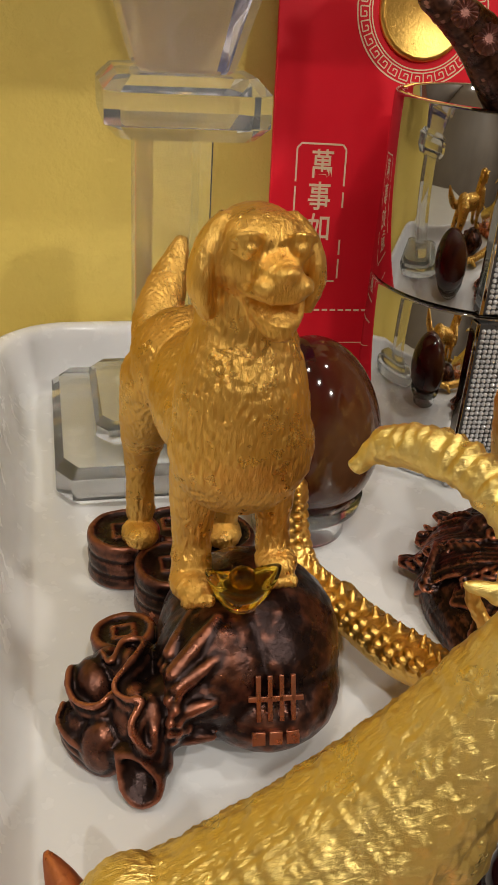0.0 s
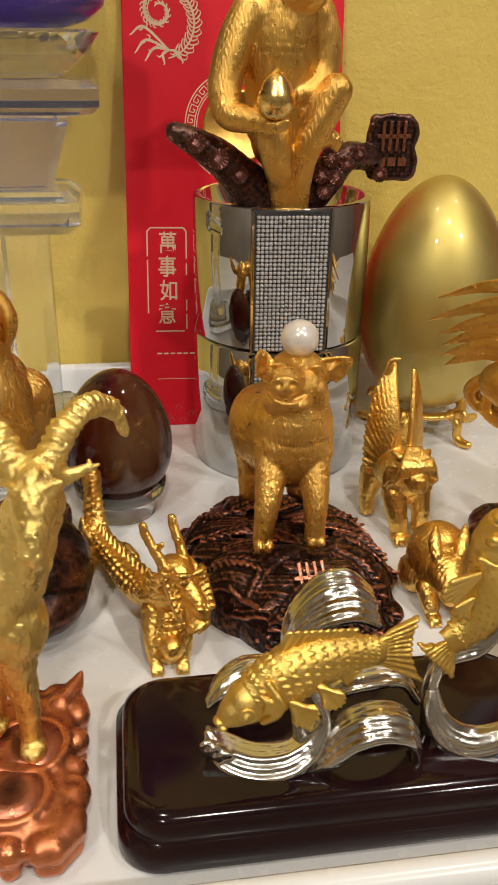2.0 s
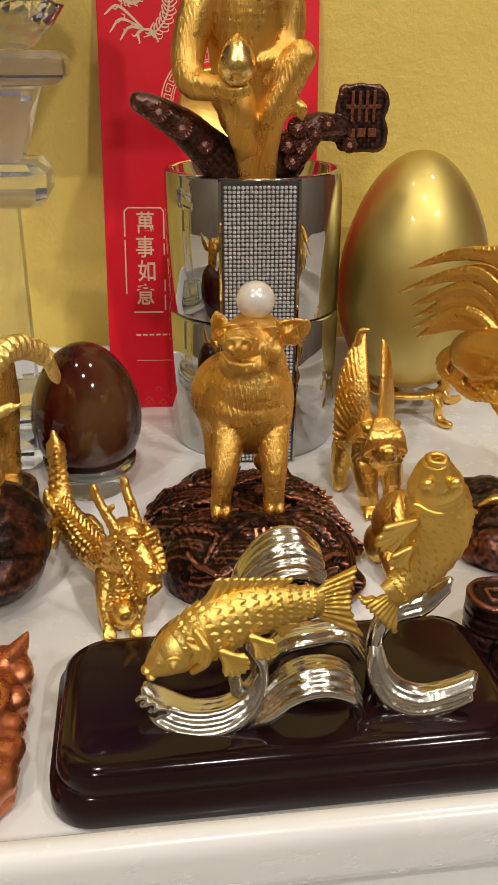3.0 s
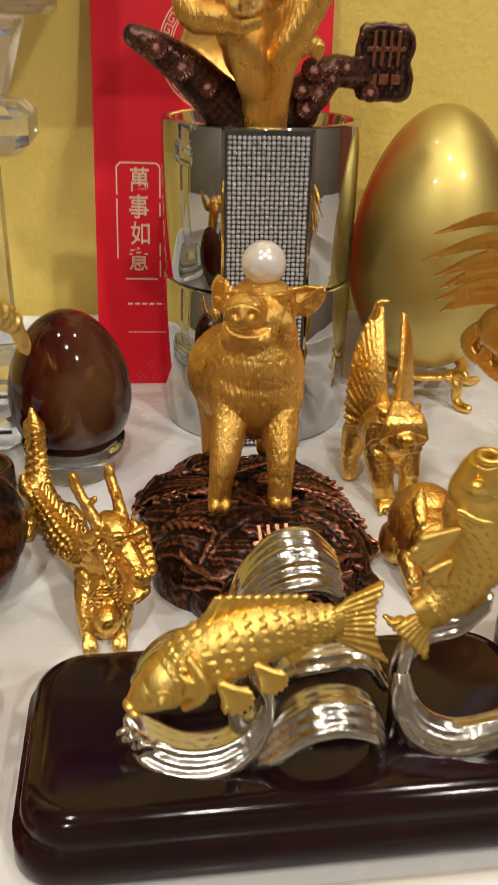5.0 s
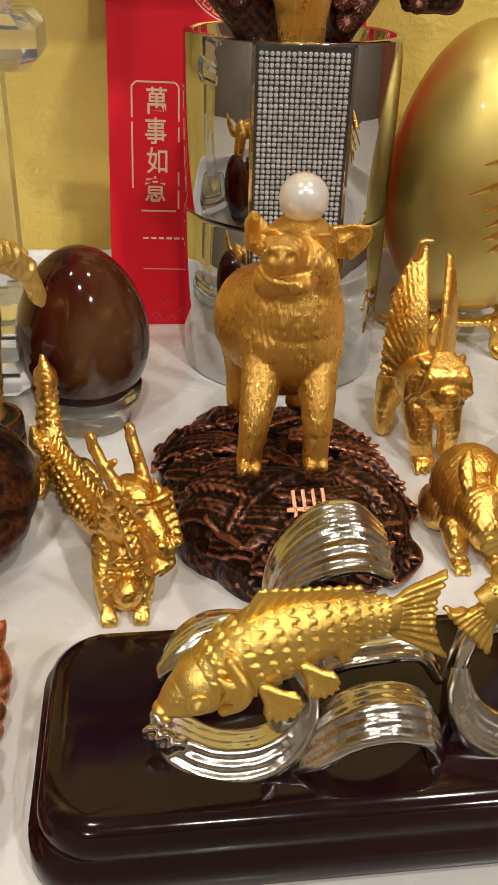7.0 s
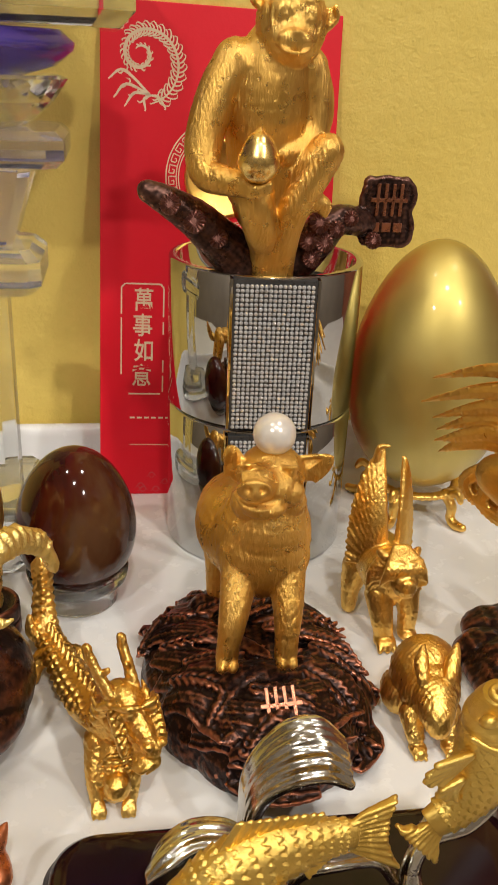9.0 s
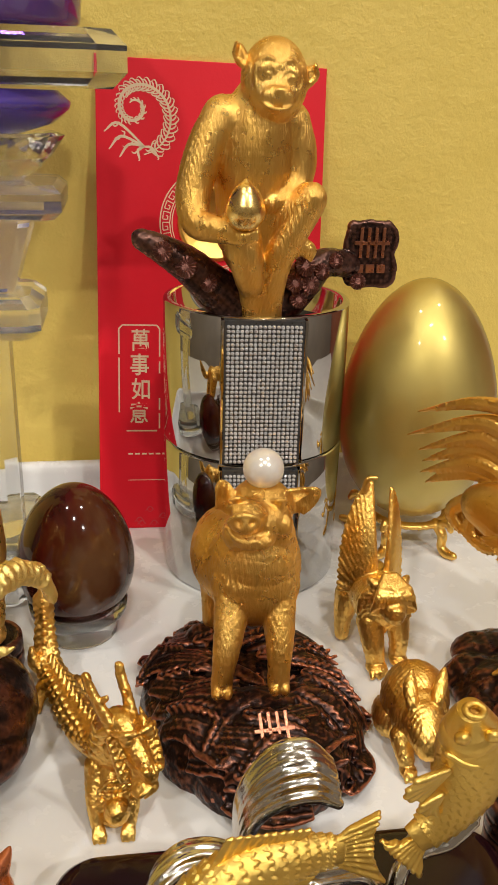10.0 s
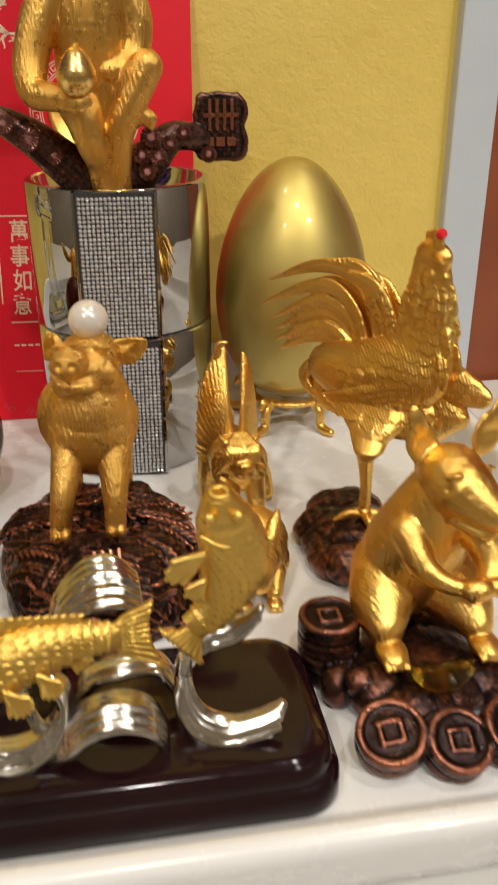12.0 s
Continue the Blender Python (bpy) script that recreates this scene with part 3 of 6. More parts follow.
def build_gold_egg():
    ob = part("gold_egg", lathe(egg_profile(31.5, -50, 50, 36, 0.13), 96), EGG_GOLD, None, "", True)
    ob.location = (209 * MM, 246 * MM, 62 * MM)
    tagged(ob, "large smooth frosted gold egg on a gilt stand", "decorative egg")
    c = Clay()
    for i in range(40):
        a = 2 * math.pi * i / 40
        c.ball((209 + 17 * math.cos(a), 246 + 17 * math.sin(a), 13), (2.6, 2.6, 1.6))
    for ang in (-130, -62, 10, 80, 150):
        a = radians(ang)
        u = np.array((math.cos(a), math.sin(a)))
        p = lambda d, z, r: (209 + u[0] * d, 246 + u[1] * d, z, r)
        c.roll([p(17, 13, 2.4), p(21, 9, 2.2), p(21, 4, 2.0), p(24, 2, 2.2), p(28, 2.4, 1.7)])
        c.roll([p(18, 13, 1.6), p(23, 15.5, 1.8), p(25, 13, 1.4)])
    ob = link_mesh("egg_stand", c.mesh("egg_stand", 0.6, 3), GOLD_SMOOTH)
    tagged(ob, "gilt ring stand with scrolled feet under the gold egg", "egg stand")


build_gold_egg()


# ---- rosewood board with two carp over silver waves ----
def fish_mesh(spine, flat, rows, around):
    """A carp's body along rows of x, y, z, half height, half width, with scales standing proud."""
    n, m = 230, 136
    s = curve_points(spine, n)
    d = np.gradient(s[:, :3], axis=0)
    d /= np.linalg.norm(d, axis=1)[:, None]
    side = np.array(flat, float)
    v = []
    for i in range(n):
        up = np.cross(side, d[i])
        up /= np.linalg.norm(up)
        w = np.cross(d[i], up)
        for j in range(m):
            a = 2 * np.pi * j / m
            t = i / (n - 1)
            h = 0.0
            if 0.26 < t < 0.93:
                u, q = t * rows, j / m * around
                k = math.floor(u)
                fu = u - k
                before = q + 0.5 * ((k - 1) % 2)
                fq = before - math.floor(before) - 0.5
                lip = 0.55 * (1 - 4 * fq * fq)
                rise = (fu + 1) / 1.55 if fu < lip else fu / 1.55
                h = 0.8 * (rise - 0.35) * min(1, (t - 0.26) * 20)
            elif t < 0.26:
                h = 0.25 * math.sin(38 * t) * (1 if t > 0.16 else 0)
            v.append(s[i, :3] + (s[i, 3] + h) * math.cos(a) * up + (s[i, 4] + h) * math.sin(a) * w)
    f = []
    for i in range(n - 1):
        for j in range(m):
            k = (j + 1) % m
            f.append((i * m + j, i * m + k, (i + 1) * m + k))
            f.append((i * m + j, (i + 1) * m + k, (i + 1) * m + j))
    a, b = len(v), len(v) + 1
    v += [s[0, :3], s[-1, :3]]
    for j in range(m):
        k = (j + 1) % m
        f.append((a, k, j))
        f.append((b, (n - 1) * m + j, (n - 1) * m + k))
    me = bpy.data.meshes.new("carp_body")
    me.from_pydata((np.array(v) * MM).tolist(), [], f)
    return me


def rayed(root, axis, depth, count, start):
    """Fine rays carved into a tail fan that opens from root along axis (x, z)."""
    def fn(p, no):
        dx, dz = p[:, 0] - root[0], p[:, 2] - root[1]
        along, off = dx * axis[0] + dz * axis[1], -dx * axis[1] + dz * axis[0]
        return depth * np.cos(np.arctan2(off, np.maximum(along, 0.5)) * count) * np.clip((along - start) / 2, 0, 1)
    return fn


def joined(name, *meshes):
    bm = bmesh.new()
    for me in meshes:
        bm.from_mesh(me)
        bpy.data.meshes.remove(me)
    out = bpy.data.meshes.new(name)
    bmesh.ops.recalc_face_normals(bm, faces=bm.faces)
    bm.to_mesh(out)
    bm.free()
    return out


def ribbed_wave(c, path, width, ribs, across):
    """A wave crest: ribs side by side along one path, spread along 'across'."""
    ac = np.array(across, float)
    for i in range(ribs):
        o = (i / (ribs - 1) - 0.5)
        c.roll([(x + ac[0] * o * width * w, y + ac[1] * o * width * w, z + ac[2] * o * width * w - 1.2 * abs(o) * 2, r) for x, y, z, r, w in path])


def build_carp():
    t = thing("carp_ornament", "two gold carp over silver waves on a dark rosewood board", "ornament", at=(0.124, 0.055, 0))
    off = Matrix.Translation((-0.124, -0.055, 0))
    x0, x1, y0, y1 = 69.5, 176.5, 29.5, 80
    rows = [(0.5, 0.3, 9), (0, 1.0, 10), (0.2, 6.8, 10), (1.4, 7.6, 10), (1.7, 8.2, 10), (1.5, 9.0, 10), (2.2, 12.0, 10), (3.6, 13.4, 9), (6.0, 14.0, 8)]
    loops = [[(x, y, z) for x, y in rounded_outline(x0 + i, x1 - i, y0 + i, y1 - i, r, 8)] for i, z, r in rows]
    part("board", loft(loops), BOARD, t, "glossy dark rosewood board with rounded corners", True).matrix_local = off

    W = lambda *p: p
    crests = [
        ([W(91, 50, 19, 1.3, 0.5), W(94, 47.5, 17, 1.5, 1), W(101, 44, 16, 1.5, 1), W(109, 43, 17.5, 1.4, 1), W(115, 44.5, 22, 1.3, 1), W(117, 47, 28, 1.1, 0.8), W(114, 49, 32, 1.0, 0.5)], 7, 5, (0.1, 0.8, 0.5)),
        ([W(113, 43, 15.5, 1.2, 0.5), W(117, 42, 20, 1.4, 0.9), W(122, 41, 26, 1.5, 1), W(128, 40.5, 28, 1.5, 1), W(134, 41, 25.5, 1.4, 1), W(137.5, 42, 19, 1.2, 0.8), W(137, 42, 15.5, 0.9, 0.6)], 7, 5, (0, 0.95, 0.4)),
        ([W(161, 56, 38, 1.0, 0.5), W(156, 56, 34.5, 1.4, 1), W(149, 55, 33.5, 1.5, 1), W(144, 52, 30, 1.6, 1), W(142.5, 48, 25, 1.6, 1), W(145, 45, 19, 1.7, 1), W(151, 43, 16.4, 1.7, 1), W(158, 42, 18, 1.6, 1), W(163, 42, 20, 1.5, 1)], 6, 4, (0.3, 0.5, 0.6)),
        ([W(92, 60, 20, 0.9, 0.4), W(96, 62, 24, 1.2, 1), W(102, 64, 26, 1.2, 1), W(110, 64, 24, 1.2, 1), W(114, 63, 16, 1.2, 1)], 6, 4, (0, 0.9, 0.2)),
        ([W(114, 73, 14, 1.6, 0.8), W(114.5, 73, 26, 1.7, 0.9), W(117.5, 73, 33, 1.7, 1), W(123, 72.5, 38, 1.8, 1.2), W(129, 72, 39, 1.7, 1.2), W(134, 71, 36, 1.3, 1)], 9, 6, (0.1, -0.75, -0.65)),
        ([W(119, 58, 16, 1.3, 1), W(122, 57, 24, 1.3, 1), W(129, 56, 27, 1.3, 1), W(137, 56, 27, 1.2, 1), W(141, 55, 22, 1.1, 1)], 5, 4, (0, 0.9, 0.3)),
    ]
    for path, width, ribs, across in crests:
        c = Clay()
        ribbed_wave(c, path, width, ribs, across)
        # rolled foam at the foot of the first crest
        if path[0][0] < 91.5:
            x, y, z = path[0][:3]
            for k in range(3):
                c.roll([(x - 0.6 + 1.9 * k + 1.3 * math.cos(a), y - 3.2 - 0.9 * k, z - 0.6 - 1.0 * k + 1.2 * math.sin(a), 0.75) for a in np.linspace(0, 5.2, 9)])
        link_mesh("wave_crest", c.mesh("wave_crest", 0.4, 1), SILVER, t, "polished silver ribbed wave crest").matrix_local = off
    for post in ([(112, 48, 15, 2), (110, 44, 26, 1.6), (108, 42, 38, 1.5)], [(143, 50, 15, 2), (143, 50, 30, 2), (148, 51, 40, 1.6)]):
        c = Clay().roll(post)
        link_mesh("support_post", c.mesh("support_post", 0.4, 2), SILVER, t).matrix_local = off

    c = Clay()
    body = fish_mesh([(92.3, 37.3, 34.6, 1.7, 1.8), (95, 38, 36.2, 3.5, 3.4), (100, 39.5, 38.8, 5.3, 4.6), (105.5, 41, 41.2, 6.2, 5.0), (111.5, 43, 42.6, 6.0, 4.8), (118.5, 45, 42.6, 4.8, 3.9), (125, 46.5, 41.8, 3.5, 2.7), (129.5, 47.2, 41.2, 3.0, 1.7)], (0, -1, 0.1), 20, 22)
    for i in range(29):
        s = i / 28
        k, o = (0.62, -0.5) if i % 2 else (0.42, 0.35)
        c.roll([(126, 46.6, 41.6, 1.2), (130.5, 47.4 + o * 0.5, 41.0 + (s - 0.5) * 9, k), (135.6 + 2.2 * (2 * s - 1) ** 2 + 2.4 * (0.5 - s), 48.0 + o, 39.6 + (s - 0.5) * 18, k * 0.9)])
    for i in range(20):
        s = i / 19
        k = 1.0 if i % 2 else 0.6
        c.roll([(103.5 + 15 * s, 41 + 4 * s, 46.6 + 0.6 * math.sin(3 * s) - 0.8 * s, 0.8 * k), (106.5 + 16 * s, 42.0 + 3.8 * s, 52.0 - 3.6 * s, 0.55 * k)])
    for fx, fy, fz, reach in ((106.6, 36.4, 38.8, 5.2), (113.0, 38.6, 40.2, 4.6)):
        for i in range(15):
            a = radians(-100 + 108 * i / 14)
            k, o = (0.45, -0.45) if i % 2 else (0.36, 0.3)
            w = reach * (0.72 + 0.28 * math.sin(math.pi * i / 14))
            c.roll([(fx, fy, fz, 0.9), (fx + 0.8 + 0.55 * w * math.cos(a), fy - 1.4 + o * 0.6, fz - 0.4 + 0.5 * w * math.sin(a), k), (fx + 1.0 + w * math.cos(a), fy - 2.0 + o, fz - 0.5 + 0.92 * w * math.sin(a), k)])
    c.fan((119, 44.6, 38.4), (120.5, 43.6, 35.6), (123.6, 44.8, 37.6), 7, 0.8, 0.5)
    c.ball((97.2, 34.8, 37.6), (1.5, 1.0, 1.5)).ball((97.0, 34.0, 37.6), (0.7, 0.5, 0.7))
    c.roll([(97.2 + 1.7 * math.cos(q), 34.6, 37.6 + 1.7 * math.sin(q), 0.35) for q in np.linspace(0, 2 * math.pi, 11)])
    c.ball((94.4, 35.6, 37.4), (0.8, 0.6, 0.8)).ball((91.8, 36.9, 35.2), (1.3, 1.7, 0.9)).ball((92.6, 37, 33.4), (1.2, 1.5, 0.8))
    c.roll([(101.8, 36.2, 44.2, 0.9), (104.0, 34.5, 40.6, 1.1), (103.4, 34.8, 37.4, 1.1), (101, 36.0, 34.6, 0.9)])
    for k in range(4):
        c.roll([(100.2 + 0.9 * k, 35.0 - 0.1 * k, 42.2 - 0.5 * k, 0.4), (101.4 + 0.9 * k, 34.4, 40.2, 0.5), (100.6 + 0.9 * k, 34.7, 37.8, 0.4)])
    link_mesh("carp", joined("carp", body, c.mesh("carp_fins", 0.3, 1, rayed((121, 42), (1, -0.12), 0.24, 62, 7))), GOLD_BRIGHT, t, "gold carp swimming down over the waves").matrix_local = off

    c = Clay()
    def rear(p):
        k = np.clip(p[:, 2] - 43.5, 0, None)
        q = p.copy()
        q[:, 0] -= 4.0 * np.clip(k / 7, 0, 1) + 0.03 * k
        q[:, 1] -= 0.33 * k
        return q
    body = fish_mesh(rear(np.array([(155.5, 55, 74.5, 2.6, 2.6), (156, 55, 71, 4.6, 4.0), (157, 54.6, 66, 6.2, 5.2), (158.5, 54, 60, 6.8, 5.6), (158.5, 53, 54, 6.8, 5.2), (154.5, 51.5, 47.5, 5.6, 4.4), (149, 50, 42.5, 4.2, 3.2), (145, 49.5, 39.5, 3.6, 2.0)])), (0, -1, 0.0), 20, 20)
    for i in range(23):
        s = i / 22
        k, o = (0.6, -0.5) if i % 2 else (0.42, 0.35)
        c.roll([(148, 50, 42, 1.3), (143.5 + s * 3, 48.8 + o * 0.5, 40 - s * 5, k), (138.0 + s * 9, 48.4 + o, 40.5 - s * 10, k * 0.9)])
    c.fan((152, 50.5, 61), (145.5, 48.5, 61), (147.5, 48.5, 54.5), 9, 1.1, 0.8, (-2.2, -0.5, -1.2))
    c.fan((152, 49.8, 53.5), (148, 48.2, 52.5), (150.5, 48.2, 48.5), 7, 1.0, 0.7, (-1.2, 0, -0.8))
    for i in range(10):
        s = i / 9
        c.roll([(163 - 3 * s, 54, 62 - 12 * s, 1.0), (166.5 - 3 * s, 54, 60 - 12 * s, 0.6)])
    c.ball((153.2, 51.2, 70.5), (1.7, 1.5, 1.7)).roll([(151.8, 51.5, 65, 0.8), (156, 49.4, 63.4, 1.0), (161, 50.6, 64, 0.8)]).roll([(155.5 + 1.7 * math.cos(q), 54.0 + 1.5 * math.sin(q), 75.4 + 0.4 * math.sin(q), 0.8) for q in np.linspace(0, 2 * math.pi, 13)]).ball((158.9, 51.2, 70.5), (1.7, 1.5, 1.7))
    c.bend(rear)
    link_mesh("carp", joined("carp", body, c.mesh("carp_fins", 0.3, 1, rayed((150, 44), (-0.72, -0.69), 0.24, 50, 6))), GOLD_BRIGHT, t, "gold carp leaping upward from the waves").matrix_local = off
    return t


build_carp()


# ---- figurines on patinated bases ----
def masked(fn, axis, full, none):
    """Relief that fades out between two heights (mm)."""
    return lambda p, no: fn(p, no) * np.clip((none - p[:, axis]) / (none - full), 0, 1)


def figurine(name, label, at):
    t = thing(name, label, "figurine", "animal figurines on the tray", (at[0] * MM, at[1] * MM, 0))
    return t, Matrix.Translation((-at[0] * MM, -at[1] * MM, 0))


def put(name, me, mat, t, off, label=""):
    ob = link_mesh(name, me, mat, t, label)
    ob.matrix_local = off
    return ob


def coin(c, x, y, z0, r, h, tilt=(0, 0, 0)):
    """A thick coin: turned sides with a groove, a proud rim and a raised square mark."""
    m = np.array(Euler([radians(a) for a in tilt]).to_matrix())
    prof = [(0, 0.1), (r - 0.8, 0.1), (r, 0.9)]
    k = max(1, round(h / 5))
    for i in range(1, k):
        z = h * i / k
        prof += [(r, z - 0.7), (r - 0.7, z), (r, z + 0.7)]
    prof += [(r, h - 0.7), (r - 0.5, h), (r - 1.6, h), (r - 2.1, h - 0.9), (0, h - 0.9)]
    b = lathe(prof, 56)
    bmesh.ops.recalc_face_normals(b, faces=b.faces)
    bmesh.ops.triangulate(b, faces=b.faces)
    b.verts.index_update()
    v = np.array([q.co[:] for q in b.verts]) / MM
    f = np.array([[q.index for q in p.verts] for p in b.faces])
    b.free()

    def P(p):
        return np.array(p) @ m.T + np.array((x, y, z0))
    c.add(P(v), f)
    for sx, sy, ex, ey in ((-1, -1, 1, -1), (1, -1, 1, 1), (1, 1, -1, 1), (-1, 1, -1, -1)):
        q = r * 0.3
        c.roll([(*P((sx * q, sy * q, h - 0.7)), 0.6), (*P((ex * q, ey * q, h - 0.7)), 0.6)])


def build_dog():
    t, off = figurine("dog_figurine", "gold dog figurine standing on a dark copper money bag", (40, 135))
    c = Clay()
    c.ball((45, 130, 14), (19, 21, 17)).ball((46, 123, 10), (16.5, 18.8, 10.5)).ball((38, 122, 14), (14, 14, 15))
    c.roll([(36, 117, 15, 9), (28, 115, 13, 6.5), (25, 114, 12, 6)])
    for i in range(6):
        a = 2 * math.pi * i / 6
        c.roll([(29 + 0.5 * math.cos(a), 115 + 7 * math.cos(a), 13 + 7.2 * math.sin(a), 1.5), (28 + 0.5 * math.cos(a), 115 + 7 * math.cos(a + 1.05), 13 + 7.2 * math.sin(a + 1.05), 1.5)])
    # gathered mouth: plump ruffles with thin rolled hems
    for x, y, z, a, b, h in ((13, 124, 9, 5.0, 6.2, 7), (10.5, 118, 5.5, 4.4, 5, 5), (14, 112.5, 6, 4.8, 4.4, 6), (19.5, 123.5, 11, 4.4, 5, 7.6), (19.5, 114.5, 9.5, 4.6, 6, 8.6), (22.5, 112, 10, 3.6, 6, 8), (16, 128, 8, 4.2, 4.2, 7.5), (12, 120, 5, 6, 7, 5)):
        c.ball((x, y, z), (a, b, h))
    hems = ([(14.4, 126.8, 16.2), (16.0, 122.4, 17.6), (18.8, 127.0, 18.2), (22.6, 126.2, 18.6), (21.0, 121.8, 19.4), (16.7, 116.2, 19.2), (16.1, 113.6, 18.6), (18.1, 111.0, 18.8), (20.6, 110.2, 18.8), (18.4, 107.5, 16.2), (19.4, 106.0, 13.4), (22.0, 105.2, 10.8), (22.6, 107.0, 14.2)],
            [(9.4, 127.6, 12), (8.2, 125.4, 13.6), (7.7, 121.1, 13.4), (9.2, 117.1, 13.2), (12.6, 114.4, 14.4), (15.6, 115.2, 16.4)],
            [(6.6, 121.6, 8.6), (5.6, 118.0, 7.8), (7.9, 113.7, 6.8), (11.4, 110.6, 6.8), (14.6, 109.2, 9)])
    for hem in hems:
        c.roll([(*q, 0.75) for q in hem])
        c.roll([(x + 1.0, y + 0.2, max(1.2, z - 2.4), 1.3) for x, y, z in hem])
        c.roll([(x + 2.0, y + 0.6, max(1.2, z - 5.0), 1.9) for x, y, z in hem])
    lip = [(15.9, 107.6, 8.6), (19.3, 105.6, 9.4), (22.9, 103.2, 6.4), (22.6, 101.6, 3.0), (19.4, 101.6, 1.6), (16.6, 104.0, 3.6), (15.9, 107.6, 8.6)]
    c.roll([(*q, 0.8) for q in lip])
    for k in range(1, 6):
        c.roll([(x + (19.6 - x) * 0.06 * k + 0.5 * k, y + 1.1 * k, z + (6.2 - z) * 0.06 * k + 0.4 * k, 1.0) for x, y, z in lip])
    c.roll([(21, 109, 7, 3.2), (23, 113, 9, 4.5)])
    for i in range(22):
        a = 2 * math.pi * i / 22
        for q in (0, 1):
            c.ball((26.2 + 0.9 * math.cos(math.pi * q + i * 1.2), 114 + 7.2 * math.cos(a), 13.4 + 7.6 * math.sin(a) + 0.3 * q), (0.9, 1.3, 1.3), (0, 35, 0))
    for a, b, r in (((26.8, 112.6, 22), (36, 119.5, 28.6), 1.9), ((27.2, 110.4, 20.5), (35.5, 113.5, 24.6), 1.7), ((27.6, 108.6, 16.5), (33.5, 108.4, 18), 1.6), ((27, 108.4, 10.5), (34, 108.0, 9.6), 1.8), ((27, 118, 22), (34, 126, 28), 1.8)):
        mid = [(p + q) / 2 for p, q in zip(a, b)]
        c.roll([(*a, r), (*mid, r * 0.9), (*b, r * 0.35)])
    coin(c, 20.5, 136, 3.5, 7.0, 9, (-8, -6, 0))
    coin(c, 23, 173, 0, 9, 13)
    coin(c, 46, 170, 0, 9.5, 12)
    coin(c, 36, 180, 0, 8, 9)
    coin(c, 33, 158, 0, 9, 13)
    put("base", c.mesh("base", 0.5, 3, lumps(0.12, 12)), BRONZE, t, off, "dark copper money bag with gathered mouth and coins")
    emblem(t, off @ pose(0.0450, 0.1052, 0.0132, -28, 0, -4), 10.4, COPPERLINE)

    c = Clay()
    c.ball((37.3, 122, 98.5), (7.4, 8.4, 7.6)).ball((37.5, 119.5, 101.5), (6.2, 6.0, 4.4))
    c.roll([(38.2, 117.5, 98.3, 4.3), (38.9, 113.2, 97.4, 3.5)])
    c.ball((39.2, 110.5, 98.7), (2.0, 1.3, 1.4)).ball((37.0, 111.8, 96.6), (2.3, 2.2, 1.8)).ball((41.4, 112.0, 96.6), (2.3, 2.2, 1.8))
    c.roll([(34.2, 115.5, 95.2, 0.9), (37.2, 111.4, 94.9, 0.9), (41.2, 111.6, 94.9, 0.9), (43.6, 115.8, 95.4, 0.9)])
    c.roll([(38.6, 117, 92.4, 3.6), (39.2, 113.2, 90.4, 2.7), (39.4, 111.6, 89.9, 2.0)])
    c.roll([(35.6, 116.5, 93.0, 1.0), (36.6, 112.8, 91.4, 0.8), (39.4, 110.4, 90.8, 0.8), (42.0, 113.0, 91.4, 0.8), (42.9, 116.6, 93.2, 1.0)])
    for x, s in ((34.4, -1), (41.6, 1)):
        c.ball((x, 113.6, 101.8), (1.7, 1.2, 1.5)).ball((x, 112.6, 101.6), (0.8, 0.5, 0.8))
        c.roll([(x - 2.3, 114.6, 102.6, 0.5), (x, 113.0, 103.8, 0.6), (x + 2.3, 114.4, 102.6, 0.5)])
        c.roll([(x - 2.1, 114.4, 101.0, 0.4), (x, 113.0, 100.2, 0.5), (x + 2.1, 114.2, 101.0, 0.4)])
    c.roll([(32.2, 121.5, 103.2, 1.9), (30.0, 121, 99.5, 2.5), (29.2, 120.5, 94.5, 2.9), (30.0, 119.5, 90.5, 1.9)], (0.7, 1.25, 1.0))
    c.roll([(42.6, 121.5, 103.2, 1.9), (44.8, 121, 100, 2.5), (45.7, 120.5, 95.5, 2.9), (45.0, 119.5, 91.5, 1.9)], (0.7, 1.25, 1.0))
    c.roll([(37.3, 124, 92, 7.4), (37, 124, 84, 8.2), (37, 123, 76, 10.4), (37.5, 122.5, 67, 11.4)])
    c.ball((37.5, 122, 65), (12, 10.5, 13)).ball((36, 140, 65), (11.5, 22, 11.5)).ball((34, 158, 64), (11.5, 12, 12))
    c.roll([(32, 125, 62, 5.6), (31.2, 127, 52, 4.4), (31, 127.5, 43, 3.5), (31, 126, 37, 3.7)]).ball((30.8, 123, 35.2), (4.2, 5.2, 3.0))
    c.roll([(44, 126, 62, 5.4), (45.6, 129, 52, 4.0), (46.4, 130, 43, 3.2), (46.6, 129, 38, 3.4)]).ball((46.8, 126.5, 36), (3.9, 4.8, 2.9))
    c.roll([(29, 160, 60, 8), (27, 165, 47, 5.6), (26.5, 171, 33, 3.5), (26.5, 170, 20, 3.3)]).ball((26.2, 167, 15.8), (4.2, 5.4, 3.2))
    c.roll([(43, 160, 60, 8.5), (45, 165, 46, 6.5), (45, 171, 32, 4.5), (45, 169, 19, 4.2)]).ball((45, 166.5, 15), (4.6, 5.6, 3.4))
    c.roll([(31, 168, 62, 5), (30, 176, 63, 5.4), (31.5, 182, 68, 5.0), (34.5, 187, 74.5, 3.6), (36.5, 190, 80, 1.6)])
    for i in range(4):
        for x in (29 + i * 1.4, 45 + i * 1.4):
            y = 118.4 if x < 40 else 122.2
            c.ball((x, y, 34.2), (0.9, 1.5, 1.4))
